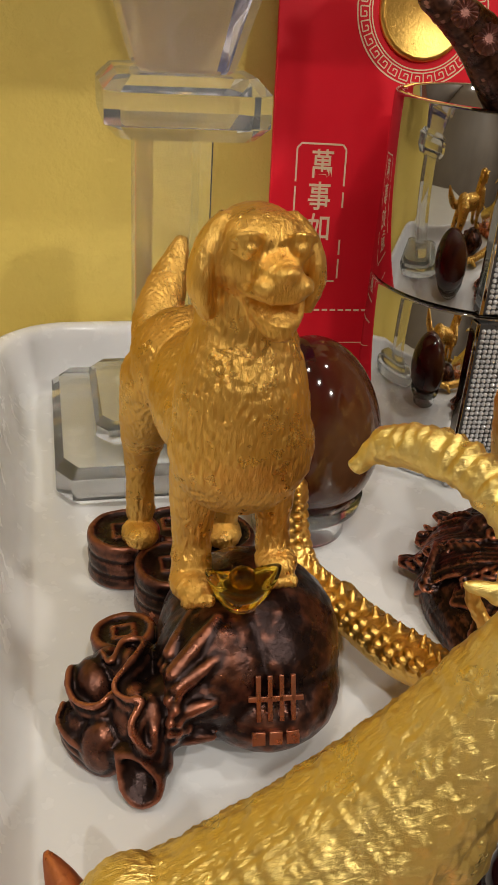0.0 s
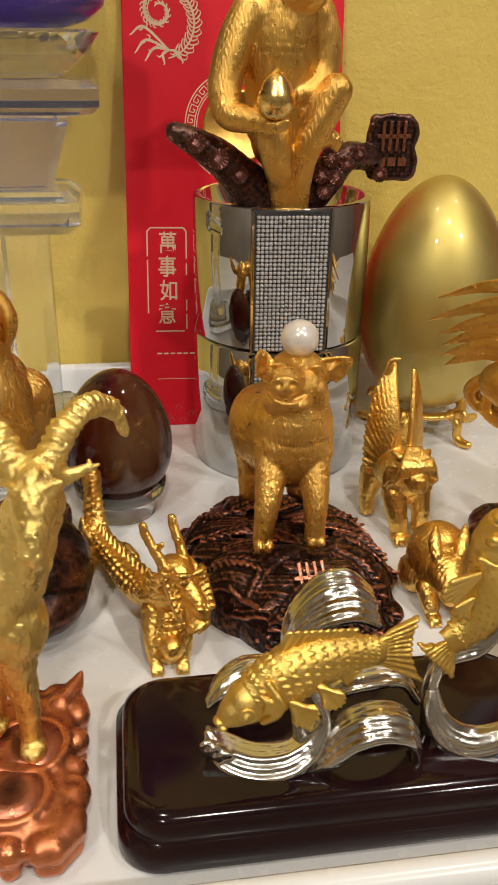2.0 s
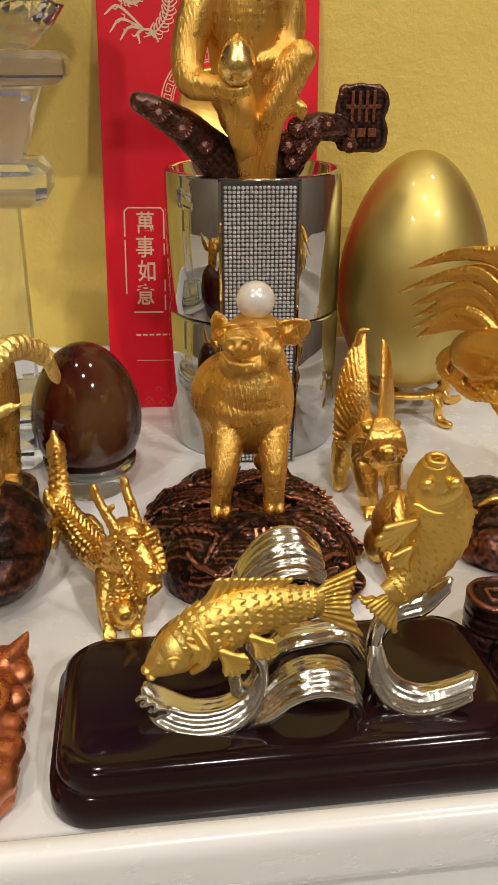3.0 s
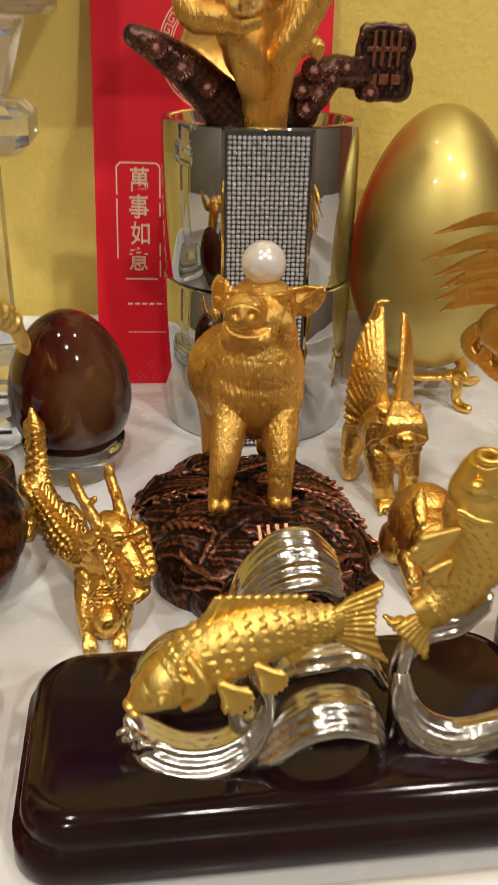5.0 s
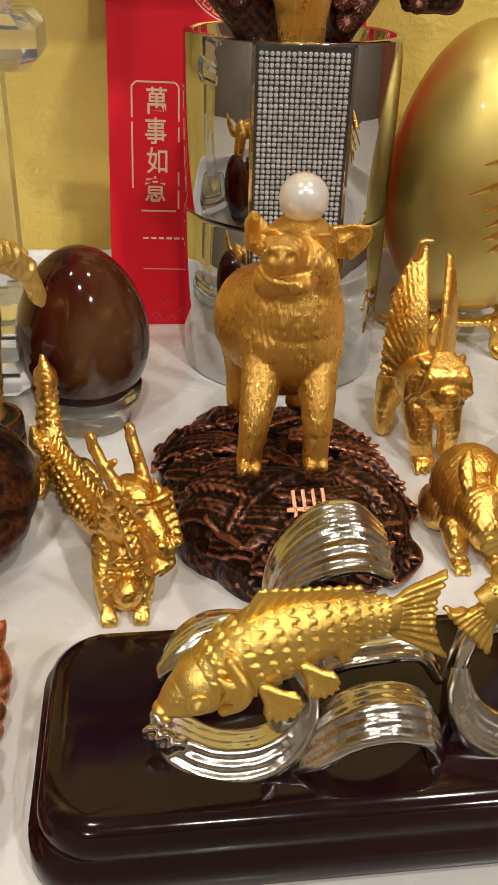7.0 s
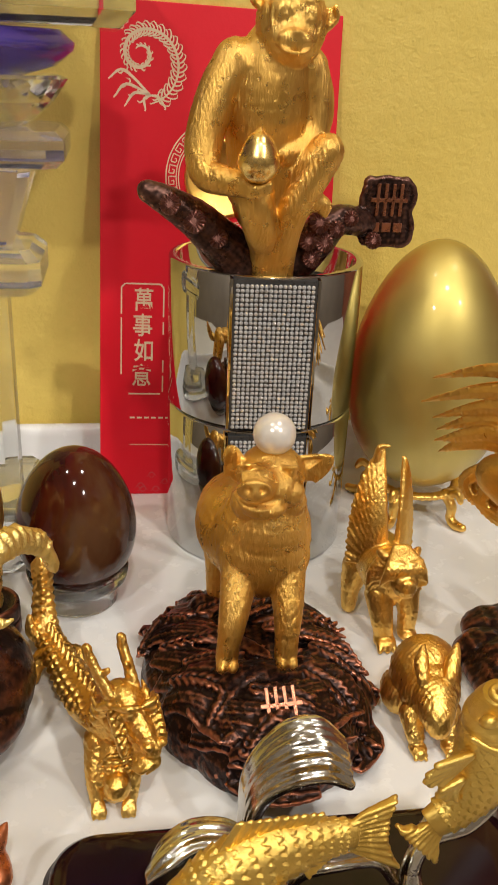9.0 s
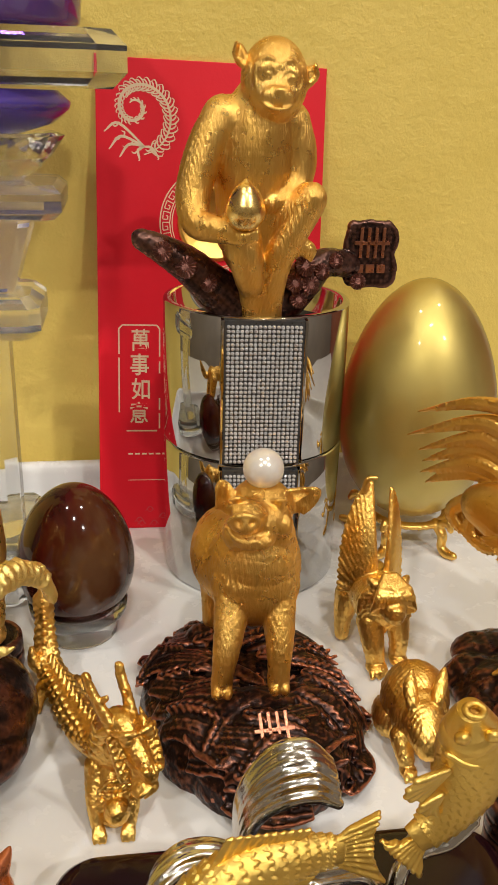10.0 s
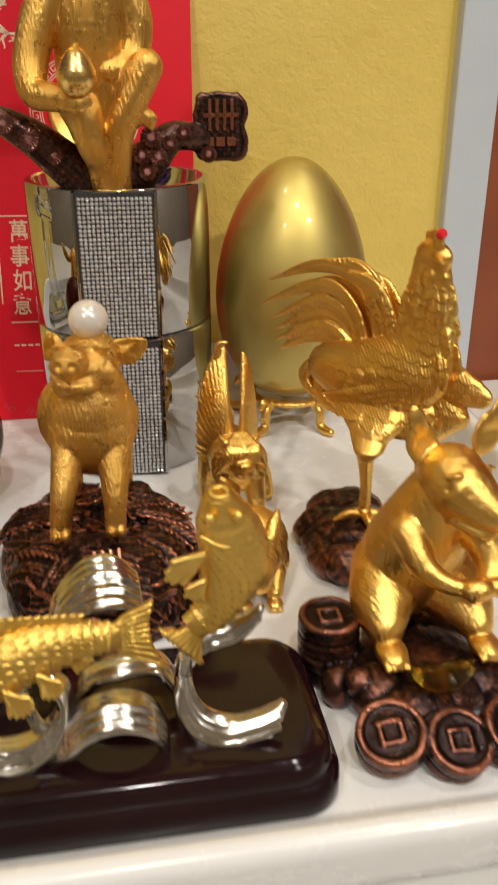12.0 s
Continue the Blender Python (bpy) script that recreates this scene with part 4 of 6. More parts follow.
    put("dog", c.mesh("dog", 0.4, 2, both(masked(fur(0.24, 1.05, 1.7, 5.2), 2, 88, 97), masked(fur(0.10, 1.2, 1.6, 5), 2, 140, 150), lumps(0.05, 6))), GOLD, t, off @ pose(0.0288, 0.126, 0.034) @ Matrix(((1.06, 0, 0.022, 0), (0, 1, 0, 0), (0, 0, 1, 0), (0, 0, 0, 1))) @ pose(-0.028, -0.126, -0.034), "satin gold long-haired dog")
    bm = loft([[((40.2 + 7.2 * k * math.cos(a)), 119.5 + 3.6 * k2 * math.sin(a), z + lift * math.cos(a) ** 2) for a in (2 * math.pi * i / 28 for i in range(28))] for k, k2, z, lift in ((0.45, 0.8, 31.3, 0), (0.72, 1.0, 33.4, 0.8), (0.95, 1.1, 35.6, 2.4), (1.0, 1.0, 36.4, 3.2), (0.75, 0.75, 36.2, 1.8), (0.4, 0.55, 36.3, 0.4))])
    ing = part("amber_ingot", bm, AMBER, t, "amber glass boat-shaped ingot", True)
    ing.matrix_local = off
    g = part("amber_ball", lathe(egg_profile(2.5, -2.2, 2.2, 14, 0), 24), AMBER, t, "", True)
    g.matrix_local = off @ Matrix.Translation((0.0402, 0.1195, 0.0375))
    return t


build_dog()


def build_goat():
    t, off = figurine("goat_figurine", "gold ibex figurine with ringed horns on a copper slab", (32, 57))
    c = Clay()
    for x in np.arange(9, 58, 2.0):
        for y in np.arange(37, 77, 2.0):
            c.ball((x, y, 6), (3.4, 3.4, 5.8))
    edge = rounded_outline(6, 60, 33.5, 79, 7, 6)
    c.roll([(x, y, 7.8, 3.6) for i, (x, y) in enumerate(edge + edge[:1])])
    c.roll([(x, y, 3, 2.6) for x, y in edge + edge[:1]])
    c.roll([(56, 74, 10, 3.6), (59.5, 78, 11.5, 2.4), (61.5, 81, 13.8, 0.8)])
    c.roll([(9, 75, 11, 4), (5.5, 81, 13, 2.6), (3.5, 84.5, 15, 1.0)])
    c.roll([(60, 50, 8, 3), (62.2, 47, 8, 2.2), (60, 42, 8, 3)])
    for x, y, r in ((50, 59, 8.5), (47, 45, 8), (33, 52, 9), (20, 64, 8.5), (30, 70, 8), (16, 46, 8), (33, 38, 7.5)):
        for i in range(60):
            a = 2 * math.pi * i / 60
            c.ball((x + r * math.cos(a), y + r * math.sin(a), 12.2), (1.2, 1.2, 1.0))
    base = put("base", c.mesh("base", 0.6, 5, lumps(0.12, 14)), COPPER, t, off, "bright copper slab with sunken rounds and pointed corners")
    for x, y, r in ((50, 59, 7.6), (47, 45, 7.1), (20, 64, 7.6), (30, 70, 7), (16, 46, 7)):
        ob = part("sunken_round", lathe([(0, 13.2), (r * 0.5, 13.1), (r, 12.7), (r, 11), (0, 11)], 28), BRONZE, base, "", True)
        ob.location = (x * MM, y * MM, 0)
    emblem(t, off @ pose(0.033, 0.051, 0.0125, -88, 0, 0) @ pose(0, 0, 0, 180, 0, 0), 8.5, COPPERLINE)

    c = Clay()
    c.roll([(4, 57, 28, 7.5), (13, 58, 30.5, 9.8), (25, 58.5, 35.5, 10.2), (36, 58.5, 43.0, 10.2), (44.5, 58.5, 51, 9.6), (51, 58, 61.5, 7.8), (55.2, 57, 71.5, 6.4), (57.6, 55.5, 78.5, 5.8)])
    c.ball((49.5, 57.5, 48), (8.0, 7.6, 10.5))
    trunk, c = c, Clay()
    c.roll([(56.3, 55, 85, 6.4), (56, 51, 82.5, 5.6), (55.6, 47.5, 77.5, 4.2), (55.4, 45.3, 73.2, 3.3)])
    c.roll([(56.2, 51, 88, 2.8), (55.9, 47.2, 82.5, 2.0), (55.5, 44.6, 76.5, 1.8)])
    c.ball((55.4, 43.6, 72.6), (2.8, 1.8, 2.0)).roll([(55.4, 45.8, 70, 2.2), (55.6, 47.5, 66.5, 1.3)])
    for s in (-1, 1):
        c.ball((56 + s * 4.6, 49.8, 84.3), (1.4, 1.6, 1.4))
        c.roll([(56 + s * 3.4, 48.6, 86.2, 0.9), (56 + s * 5.6, 50.5, 86.2, 0.9)])
        c.roll([(56 + s * 6, 54, 85.2, 1.9), (56 + s * 9.5, 54.8, 86.2, 1.6), (56 + s * 13.2, 55.4, 87.4, 0.5)], (1, 0.6, 1))
        c.ball((55.4 + s * 1.5, 43.2, 73.4), (0.7, 0.6, 0.7))
    c.bend(lambda p: np.stack([57.8 + (p[:, 0] - 55.8) * np.where(np.abs(p[:, 0] - 55.8) < 6.5, 0.84, 0.95), p[:, 1], 73.8 + (p[:, 2] - 72.6) * 0.84], 1)).join(trunk)
    for s in (-1, 1):
        h = [(57.6 + s * 2.8, 54, 86, 2.9), (57.6 + s * 5.2, 57.6, 90.6, 2.7), (57.6 + s * 9.0, 63, 94.0, 2.4), (57.6 + s * 12.8, 68, 93.8, 2.1), (57.8 + s * 16.2, 71.6, 90, 1.7), (57.8 + s * 17.8, 73, 84.5, 1.1)]
        if s < 0:
            h[2:] = [(48.8, 63.4, 93.6, 2.4), (45.2, 68.6, 93.8, 2.1), (42.2, 71.8, 92.2, 1.6), (40.0, 73, 89.4, 1.1)]
        c.roll(h)
        hp = curve_points(h, 40)
        for i in range(3, 33, 2):
            x, y, z, r = hp[i]
            d = Vector(hp[i + 1][:3] - hp[i - 1][:3]).normalized()
            u = d.orthogonal().normalized()
            w = d.cross(u)
            for q in range(18):
                a = 2 * math.pi * q / 18
                o = (u * math.cos(a) + w * math.sin(a)) * r
                c.ball((x + o.x, y + o.y, z + o.z), 0.62)
    c.roll([(49, 56, 46, 6), (50, 56, 36, 4.2), (51, 57, 27, 3.0), (51, 57, 16, 2.4)]).ball((51.5, 55.6, 14.2), (3.2, 4, 2.2))
    c.roll([(46, 64, 46, 5.6), (44, 66, 34, 3.8), (43, 66, 24, 2.8), (42, 66, 16, 2.4)]).ball((42, 64.6, 14.2), (3.1, 3.8, 2.2))
    c.roll([(14, 48, 36, 7), (13, 48, 29, 5), (10, 49, 24, 3), (11, 48, 16, 2.5)]).ball((11.5, 46.5, 14.2), (3.1, 3.8, 2.2))
    c.roll([(14, 60, 36, 7), (14, 62, 29, 5), (11, 63, 24, 3), (12, 62, 16, 2.5)]).ball((12.5, 60.5, 14.2), (3.1, 3.8, 2.2))
    c.roll([(3, 53, 41, 2.6), (0, 53, 42, 1.4)])
    put("ibex", c.mesh("ibex", 0.42, 1, both(fur(0.16, 1.3, 1.6, 7), lumps(0.22, 7))), GOLD_LEMON, t, off, "brushed yellow-gold ibex with curved ringed horns")
    return t


build_goat()


def build_pig():
    t, off = figurine("pig_figurine", "gold pig with a pearl on its head on wheat base", (124, 133))
    fit = off @ pose(0.1243, -0.0008, 0.0255) @ Matrix.Diagonal((0.97, 1, 0.905, 1)) @ pose(-0.124, 0, -0.024)
    off = off @ pose(0.0012, 0, 0)
    c = Clay()
    rnd = random.Random(11)
    mound = ((123, 141, 3, 32, 36, 14.5), (126, 113, 3, 23, 20, 16.5), (113, 122, 3, 18, 18, 15), (138, 124, 3, 18, 18, 14.5))

    def top(x, y):
        z = 3.0
        for mx, my, mz, a, b, h in mound:
            q = 1 - ((x - mx) / a) ** 2 - ((y - my) / b) ** 2
            if q > 0:
                z = max(z, mz + h * math.sqrt(q))
        return z
    for mx, my, mz, a, b, h in mound:
        c.ball((mx, my, mz), (a, b, h))
    # broad leaves: ridges side by side along one line, tapering to both ends
    leaves = ((96, 130, 116, 113, 152, 113), (97, 120, 120, 106, 148, 104), (104, 109, 122, 99, 142, 98), (158, 124, 146, 131, 131, 125), (156, 136, 144, 142, 133, 138), (91, 150, 104, 145, 116, 136), (92, 163, 103, 158, 113, 151), (95, 139, 106, 131, 119, 125), (110, 181, 116, 170, 120, 158), (130, 178, 134, 166, 136, 154), (151, 150, 142, 157, 133, 152), (112, 98, 122, 93, 134, 92), (149, 118, 151, 109, 145, 99), (100, 171, 108, 166, 116, 160), (104, 126, 122, 120, 138, 124), (140, 170, 146, 162, 150, 154), (118, 104, 130, 109, 148, 120))
    for k, (ax, ay, bx, by, ex, ey) in enumerate(leaves):
        line = curve_points([(ax, ay), (bx, by), (ex, ey)], 12)
        d = np.gradient(line, axis=0)
        d /= np.linalg.norm(d, axis=1)[:, None]
        lift = 0.6 + 0.5 * (k % 3)
        for q in range(7):
            w = (q - 3) / 3
            rows = []
            for i in range(12):
                full = math.sin(math.pi * (0.08 + 0.84 * i / 11)) ** 0.6
                x, y = line[i, 0] - d[i, 1] * w * 4.2 * full, line[i, 1] + d[i, 0] * w * 4.2 * full
                rows.append((x, y, top(x, y) + lift + 0.9 * full * (1 - abs(w)) - 0.3 * (q % 2), 0.62))
            c.roll(rows)
    # ears of grain: plaited kernels
    ears = [(94, 160, 104, 152), (98, 140, 114, 138), (110, 166, 104, 172), (112, 122, 132, 126), (100, 124, 112, 116), (140, 132, 150, 124), (134, 150, 150, 148), (142, 116, 150, 106), (104, 112, 110, 104), (124, 104, 134, 98), (118, 146, 128, 152), (128, 140, 140, 146), (120, 112, 132, 108), (92, 146, 98, 154), (108, 106, 114, 114), (116, 98, 124, 104), (138, 102, 146, 110), (104, 130, 116, 128), (136, 138, 150, 138), (110, 152, 122, 158), (150, 138, 156, 128), (136, 120, 146, 112)]
    for k in range(14):
        x, y = 124 + rnd.uniform(-28, 28), 132 + rnd.uniform(-36, 32)
        if y < 112:
            x = 126 + (x - 126) * 0.6
        e = 2.0
        sx, sy = (top(x + e, y) - top(x - e, y)) / (2 * e), (top(x, y + e) - top(x, y - e)) / (2 * e)
        sx, sy = max(-1.2, min(1.2, sx)), max(-1.2, min(1.2, sy))
        c.ball((x, y, top(x, y) + 0.5), (8.5, 2.3, 0.9), (math.degrees(math.atan(sy)) + rnd.uniform(-12, 12), -math.degrees(math.atan(sx)) + rnd.uniform(-8, 8), rnd.choice((10, -25, 35, 160, -55)) + rnd.uniform(-12, 12)))
    for x0, y0, x1, y1 in ears:
        l = math.hypot(x1 - x0, y1 - y0)
        ux, uy = (x1 - x0) / l, (y1 - y0) / l
        for i in range(9):
            s = i / 8 * 1.15
            x, y = x0 + (x1 - x0) * s, y0 + (y1 - y0) * s
            z = top(x, y) + 1.0
            for sd in (-1, 1):
                c.ball((x - uy * sd * 1.4, y + ux * sd * 1.4, z + 1.0), (2.1, 0.75, 0.9), (0, 0, math.degrees(math.atan2(uy, ux)) + sd * 32))
    c.ball((122, 119, 13), (16, 9, 9.5)).ball((112, 158, 13), (6, 6, 6)).ball((136, 158, 13), (6, 6, 6))
    put("base", c.mesh("base", 0.45, 1, lumps(0.15, 6)), BRONZE, t, off, "dark copper mound of wheat ears and stalks")
    emblem(t, off @ pose(0.1262, 0.1008, 0.0172, -50, 0, 4), 11.0, COPPERLINE)

    c = Clay()
    c.ball((126, 134, 76), (9.2, 9.4, 8.8)).ball((124.6, 129, 75), (8, 7.4, 6.6)).roll([(123, 128, 77, 5.6), (120.6, 123, 78.2, 4.3), (119.6, 121.4, 78.6, 3.9)])
    c.ball((119.2, 119.9, 78.9), (4.7, 1.3, 3.6), (14, 0, -10))
    c.roll([(115.4, 124.0, 75.2, 0.9), (117.2, 121.6, 73.4, 1.1), (120.4, 120.2, 72.6, 1.3), (124.2, 121.0, 72.8, 1.2), (127.2, 123.4, 74.4, 1.0)])
    c.ball((122.4, 123.4, 71.6), (6.0, 4.4, 3.0)).ball((129.6, 127, 74), (4.2, 4, 4.2))
    for x, y, z in ((118.2, 126.0, 81.6), (129.8, 126.4, 80.4)):
        c.ball((x, y, z), (1.4, 1.2, 1.2))
        c.roll([(x - 2.2, y + 0.4, z + 1.2, 0.6), (x, y - 0.5, z + 1.9, 0.8), (x + 2.2, y + 0.5, z + 1.0, 0.6)])
        c.roll([(x - 2.0, y + 0.2, z - 0.9, 0.5), (x, y - 0.5, z - 1.6, 0.6), (x + 2.0, y + 0.5, z - 0.9, 0.5)])
    for i in range(3):
        c.roll([(116.4, 124 - i * 1.1, 82.2 - i * 0.5, 0.5), (120.4, 122.6 - i * 1.1, 82.8 - i * 0.55, 0.6), (124.2, 124 - i * 1.1, 81.6 - i * 0.5, 0.5)])
    c.ball((116.0, 134, 79.5), (3.0, 1.4, 5.6), (-15, -14, 0)).ball((136.6, 134.5, 77.4), (6.0, 1.4, 4.0), (-12, -16, 0)).ball((139.2, 134.2, 78.6), (3.6, 1.2, 3.0), (-12, -30, 0))
    c.roll([(113.6, 133, 77, 0.8), (113.4, 132.6, 81, 0.8), (114.6, 133, 85.4, 0.7)])
    c.roll([(133.5, 133.5, 81.2, 0.8), (138, 133.2, 81.8, 0.8), (142, 133.4, 81.0, 0.7), (141, 133.4, 77, 0.8), (138, 133.4, 73.8, 0.8)])
    for i in range(7):
        c.roll([(135, 133, 77.2, 0.5), (141.4 - 0.3 * i, 132.8, 82.0 - i * 1.2, 0.45)])
        c.roll([(116.4, 133, 77, 0.5), (113.0 + i * 0.5, 132.4, 77 + i * 1.3, 0.45)])
    c.roll([(125.5, 134, 67, 10), (125, 135, 58, 13), (124.5, 141, 51.5, 14.8), (123, 150, 50, 15.6), (122, 160, 49, 13)])
    c.ball((124.6, 131.5, 51.5), (13, 10, 14)).ball((119.5, 129, 70), (5, 5, 5)).ball((130, 129.5, 70), (5, 5, 5))
    c.roll([(118, 129, 50, 5.4), (115.8, 122, 39, 4.2), (114.2, 119, 31, 3.3), (113.7, 118.2, 25.5, 3.2)])
    c.roll([(130.5, 129, 50, 5.6), (130.4, 122, 39, 4.2), (130.0, 119, 31, 3.4), (129.8, 118.2, 25.5, 3.3)])
    for x in (113.6, 129.8):
        c.ball((x - 1.5, 116.2, 24.6), (1.6, 2.5, 2.4)).ball((x + 1.5, 116.2, 24.6), (1.6, 2.5, 2.4))
    c.roll([(117, 160, 44, 8), (116, 162, 31, 4.4), (116, 160.5, 18, 3.6)])
    c.roll([(132, 160, 44, 8), (133, 162, 31, 4.4), (133, 160.5, 18, 3.6)])
    c.roll([(123, 171, 56, 1.6), (124, 174, 58, 1.2), (122, 175, 60, 1.0)])
    put("pig", c.mesh("pig", 0.42, 3, both(masked(fur(0.15, 1.0, 1.1, 21), 2, 66, 72), lumps(0.06, 3), dents((117.3, 118.6, 79.5, 0.95, 1.3), (121.0, 118.5, 79.5, 0.95, 1.3), (138, 132.6, 77.8, 3, 0.6), (114.6, 132.2, 80.6, 2, 0.6)), dent_line([(116.0, 122.8, 76.2), (117.6, 120.8, 74.9), (120.4, 119.7, 74.3), (123.6, 120.2, 74.4), (126.4, 122.6, 75.6)], 0.6, 0.9))), GOLD, t, fit, "satin gold pig standing with raised snout")
    p = part("pearl", lathe(egg_profile(5.5, -5.5, 5.5, 26, 0), 48), PEARL, t, "round white pearl", True)
    p.matrix_local = fit @ Matrix.Translation((0.1262, 0.134, 0.0885)) @ Matrix.Diagonal((1 / 0.97, 1, 1 / 0.905, 1))
    return t


build_pig()


def moved(fn, by):
    return lambda p, no: fn(p - by, no)


def bare(fn):
    """Leaves the chest smooth."""
    return lambda p, no: fn(p, no) * np.where(p[:, 2] < 146, 1.0, np.clip((np.abs(p[:, 0] - 136) - 8) / 4, 0.12, 1))


def build_monkey():
    t, off = figurine("monkey_figurine", "gold monkey holding a peach, seated on a dark pine branch", (139, 212))
    c = Clay()
    c.roll([(97, 206, 132.5, 3.4), (103, 206, 129.5, 4.6), (112, 208, 124, 6), (121, 211, 116, 7.2), (130, 213, 109, 8.5), (140, 214, 108, 8.5), (150, 214, 116, 7), (158, 215, 123, 5.2), (167, 218, 122.5, 4.6), (171, 220, 121, 3.6)])
    c.roll([(134, 213, 108, 9), (136, 216, 98.5, 10)])
    c.ball((139, 215, 103), (11, 9, 6))
    for x in np.arange(169.5, 183.0, 1.5):
        for z in np.arange(117.0, 135.5, 1.5):
            c.ball((x, 218.4, z), (2.4, 1.9, 2.4))
    rim = [(169.5, 133.5), (173, 136), (178, 136.4), (184, 135), (186, 131), (184.8, 126), (186, 121), (184.6, 115.8), (178, 115.6), (172, 115.8), (169, 118.5), (170.3, 124), (168.6, 129), (169.5, 133.5)]
    c.roll([(x - 1.4, 217.9, z, 1.25) for x, z in rim])
    put("branch", c.mesh("branch", 0.4, 1, lumps(0.12, 6)), LOGBROWN, t, off, "dark bronze pine branch with round cone scales")
    for x, y, z, r, turn in ((103.5, 200.6, 129.5, 3.4, -15), (111, 201.4, 124.4, 3.8, -20), (118.5, 203.4, 119, 3.2, -20), (150.5, 206.0, 124, 3.8, 10), (147, 204.8, 118.5, 3.3, 10), (152.5, 206.2, 117.8, 3.5, 15), (157, 209.2, 121.5, 3.1, 15), (148.5, 205.2, 113, 3.3, 10), (162, 211.2, 124.6, 2.8, 10), (171, 214.2, 117.2, 3.0, 0)):
        bm = bmesh.new()
        rows = []
        for k, h in ((1.0, 0.0), (0.93, 0.9), (0.5, 1.25), (0.22, 0.9)):
            rows.append([bm.verts.new((r * k * (1 - 0.07 * (i % 2)) * math.cos(math.pi * i / 16) * MM, -(h - 0.35 * (i % 2) * (k > 0.3)) * MM, r * k * (1 - 0.07 * (i % 2)) * math.sin(math.pi * i / 16) * MM)) for i in range(32)])
        for ra, rb in zip(rows, rows[1:]):
            for i in range(32):
                bm.faces.new((ra[i], ra[(i + 1) % 32], rb[(i + 1) % 32], rb[i]))
        bm.faces.new(rows[0])
        bm.faces.new(rows[-1])
        part("cone_scale", bm, SCALEBRONZE, t).matrix_local = off @ pose(x * MM, y * MM, z * MM, -18, 0, turn)
    emblem(t, off @ pose(0.1757, 0.2163, 0.1234, 3, 0, 0), 12.4, COPPERLINE)

    nod = np.array((1.8, 0, -2.0))
    c = Clay()
    c.ball((138, 207, 183), (10.8, 10.6, 11.6), (0, 8, 0)).ball((137.6, 201, 178), (8.6, 6.4, 8.4), (0, 8, 0))
    c.ball((134.6, 198.4, 184.2), (3.6, 2.6, 3.4)).ball((141.6, 198.6, 183.2), (3.6, 2.6, 3.4)).ball((137.4, 196.6, 177.0), (4.8, 3.0, 4.4))
    c.roll([(131.4, 199.2, 186.6, 0.9), (134.6, 197.6, 188.0, 0.9), (138.2, 198.4, 186.4, 0.8), (141.6, 197.8, 187.2, 0.9), (144.9, 199.6, 184.6, 0.9)])
    c.roll([(131.0, 199.4, 186.4, 0.8), (130.8, 198.6, 182, 0.9), (132.0, 196.8, 177.5, 0.9)])
    c.roll([(145.2, 199.8, 184.6, 0.8), (145.4, 199.2, 181, 0.9), (143.4, 197.2, 176.8, 0.9)])
    c.ball((137.4, 195.2, 177.2), (5.4, 2.0, 3.6)).ball((137.6, 193.6, 179.2), (1.6, 0.8, 0.9))
    for x, z in ((134.6, 183.6), (141.6, 182.6)):
        c.ball((x, 196.2, z), (1.5, 0.8, 1.3))
        c.roll([(x + 2.3 * math.cos(q), 196.6, z + 2.1 * math.sin(q), 0.45) for q in np.linspace(0, 2 * math.pi, 9)])
    c.roll([(131.8, 196.2, 176.6, 0.5), (134.4, 193.4, 174.6, 0.6), (137.4, 192.4, 174.0, 0.7), (140.4, 193.6, 174.4, 0.6), (143.0, 196.4, 176.0, 0.5)])
    for x, z, a in ((126.6, 188.6, -20), (149.6, 183.4, 28)):
        c.ball((x, 205, z), (2.4, 1.4, 3.8), (0, a, 0))
        c.roll([(x + (1 if x < 138 else -1), 203.8, z - 3, 0.8), (x - (2 if x < 138 else -2), 203.6, z, 0.8), (x - (1.4 if x < 138 else -1.4), 203.6, z + 3.2, 0.8)])
    for i in range(34):
        a = radians(150 + 240 * i / 33)
        ca, sa = math.cos(a), math.sin(a)
        c.roll([(138 + 7.8 * ca, 200.2, 181 + 8.6 * sa, 0.6), (138 + 9.8 * ca, 202, 181.6 + 10.4 * sa, 0.65), (138 + 11.0 * ca, 206, 182.2 + 11.8 * sa, 0.4)])
    c.bend(lambda p: p + nod)
    c.roll([(139, 210, 175, 9.5), (136.4, 211, 167, 13), (135, 211, 156, 14), (135.5, 211.5, 142, 13.5), (136, 211, 130, 12)])
    c.ball((126.5, 210, 168), (8, 8.5, 8)).ball((145, 210, 167.5), (7.8, 8.5, 8))
    c.roll([(123.5, 209, 169, 7), (117.5, 207, 159, 6.6), (113.5, 204, 147, 6.0), (114, 199.5, 139, 5.0), (120, 195, 137.4, 4.3), (126, 192, 136.6, 3.6)])
    for i in range(4):
        c.roll([(122.5, 192.5, 137.5 - i * 0.9, 1.2), (127.5, 187.4, 136.6 - i * 0.7, 1.1), (132.5, 187.6, 137.6 - i * 0.6, 0.9)])
    c.roll([(146.5, 209, 168, 6.6), (149.6, 208, 159, 6.0), (149, 206, 151, 5.0), (145, 203, 146.5, 4.2), (139, 200, 144.5, 3.4)])
    slim = off @ pose(0.112, 0, 0) @ Matrix.Diagonal((0.935, 1, 1, 1)) @ pose(-0.112, 0, 0)
    peach = Clay().ball((128.8, 188.8, 143.4), (6.6, 6.0, 5.9)).roll([(128.8, 188.8, 143.6, 6.3), (128.9, 188.9, 146.6, 5.2), (129, 189, 149.8, 2.7), (129.1, 189.2, 153.0, 0.4)])
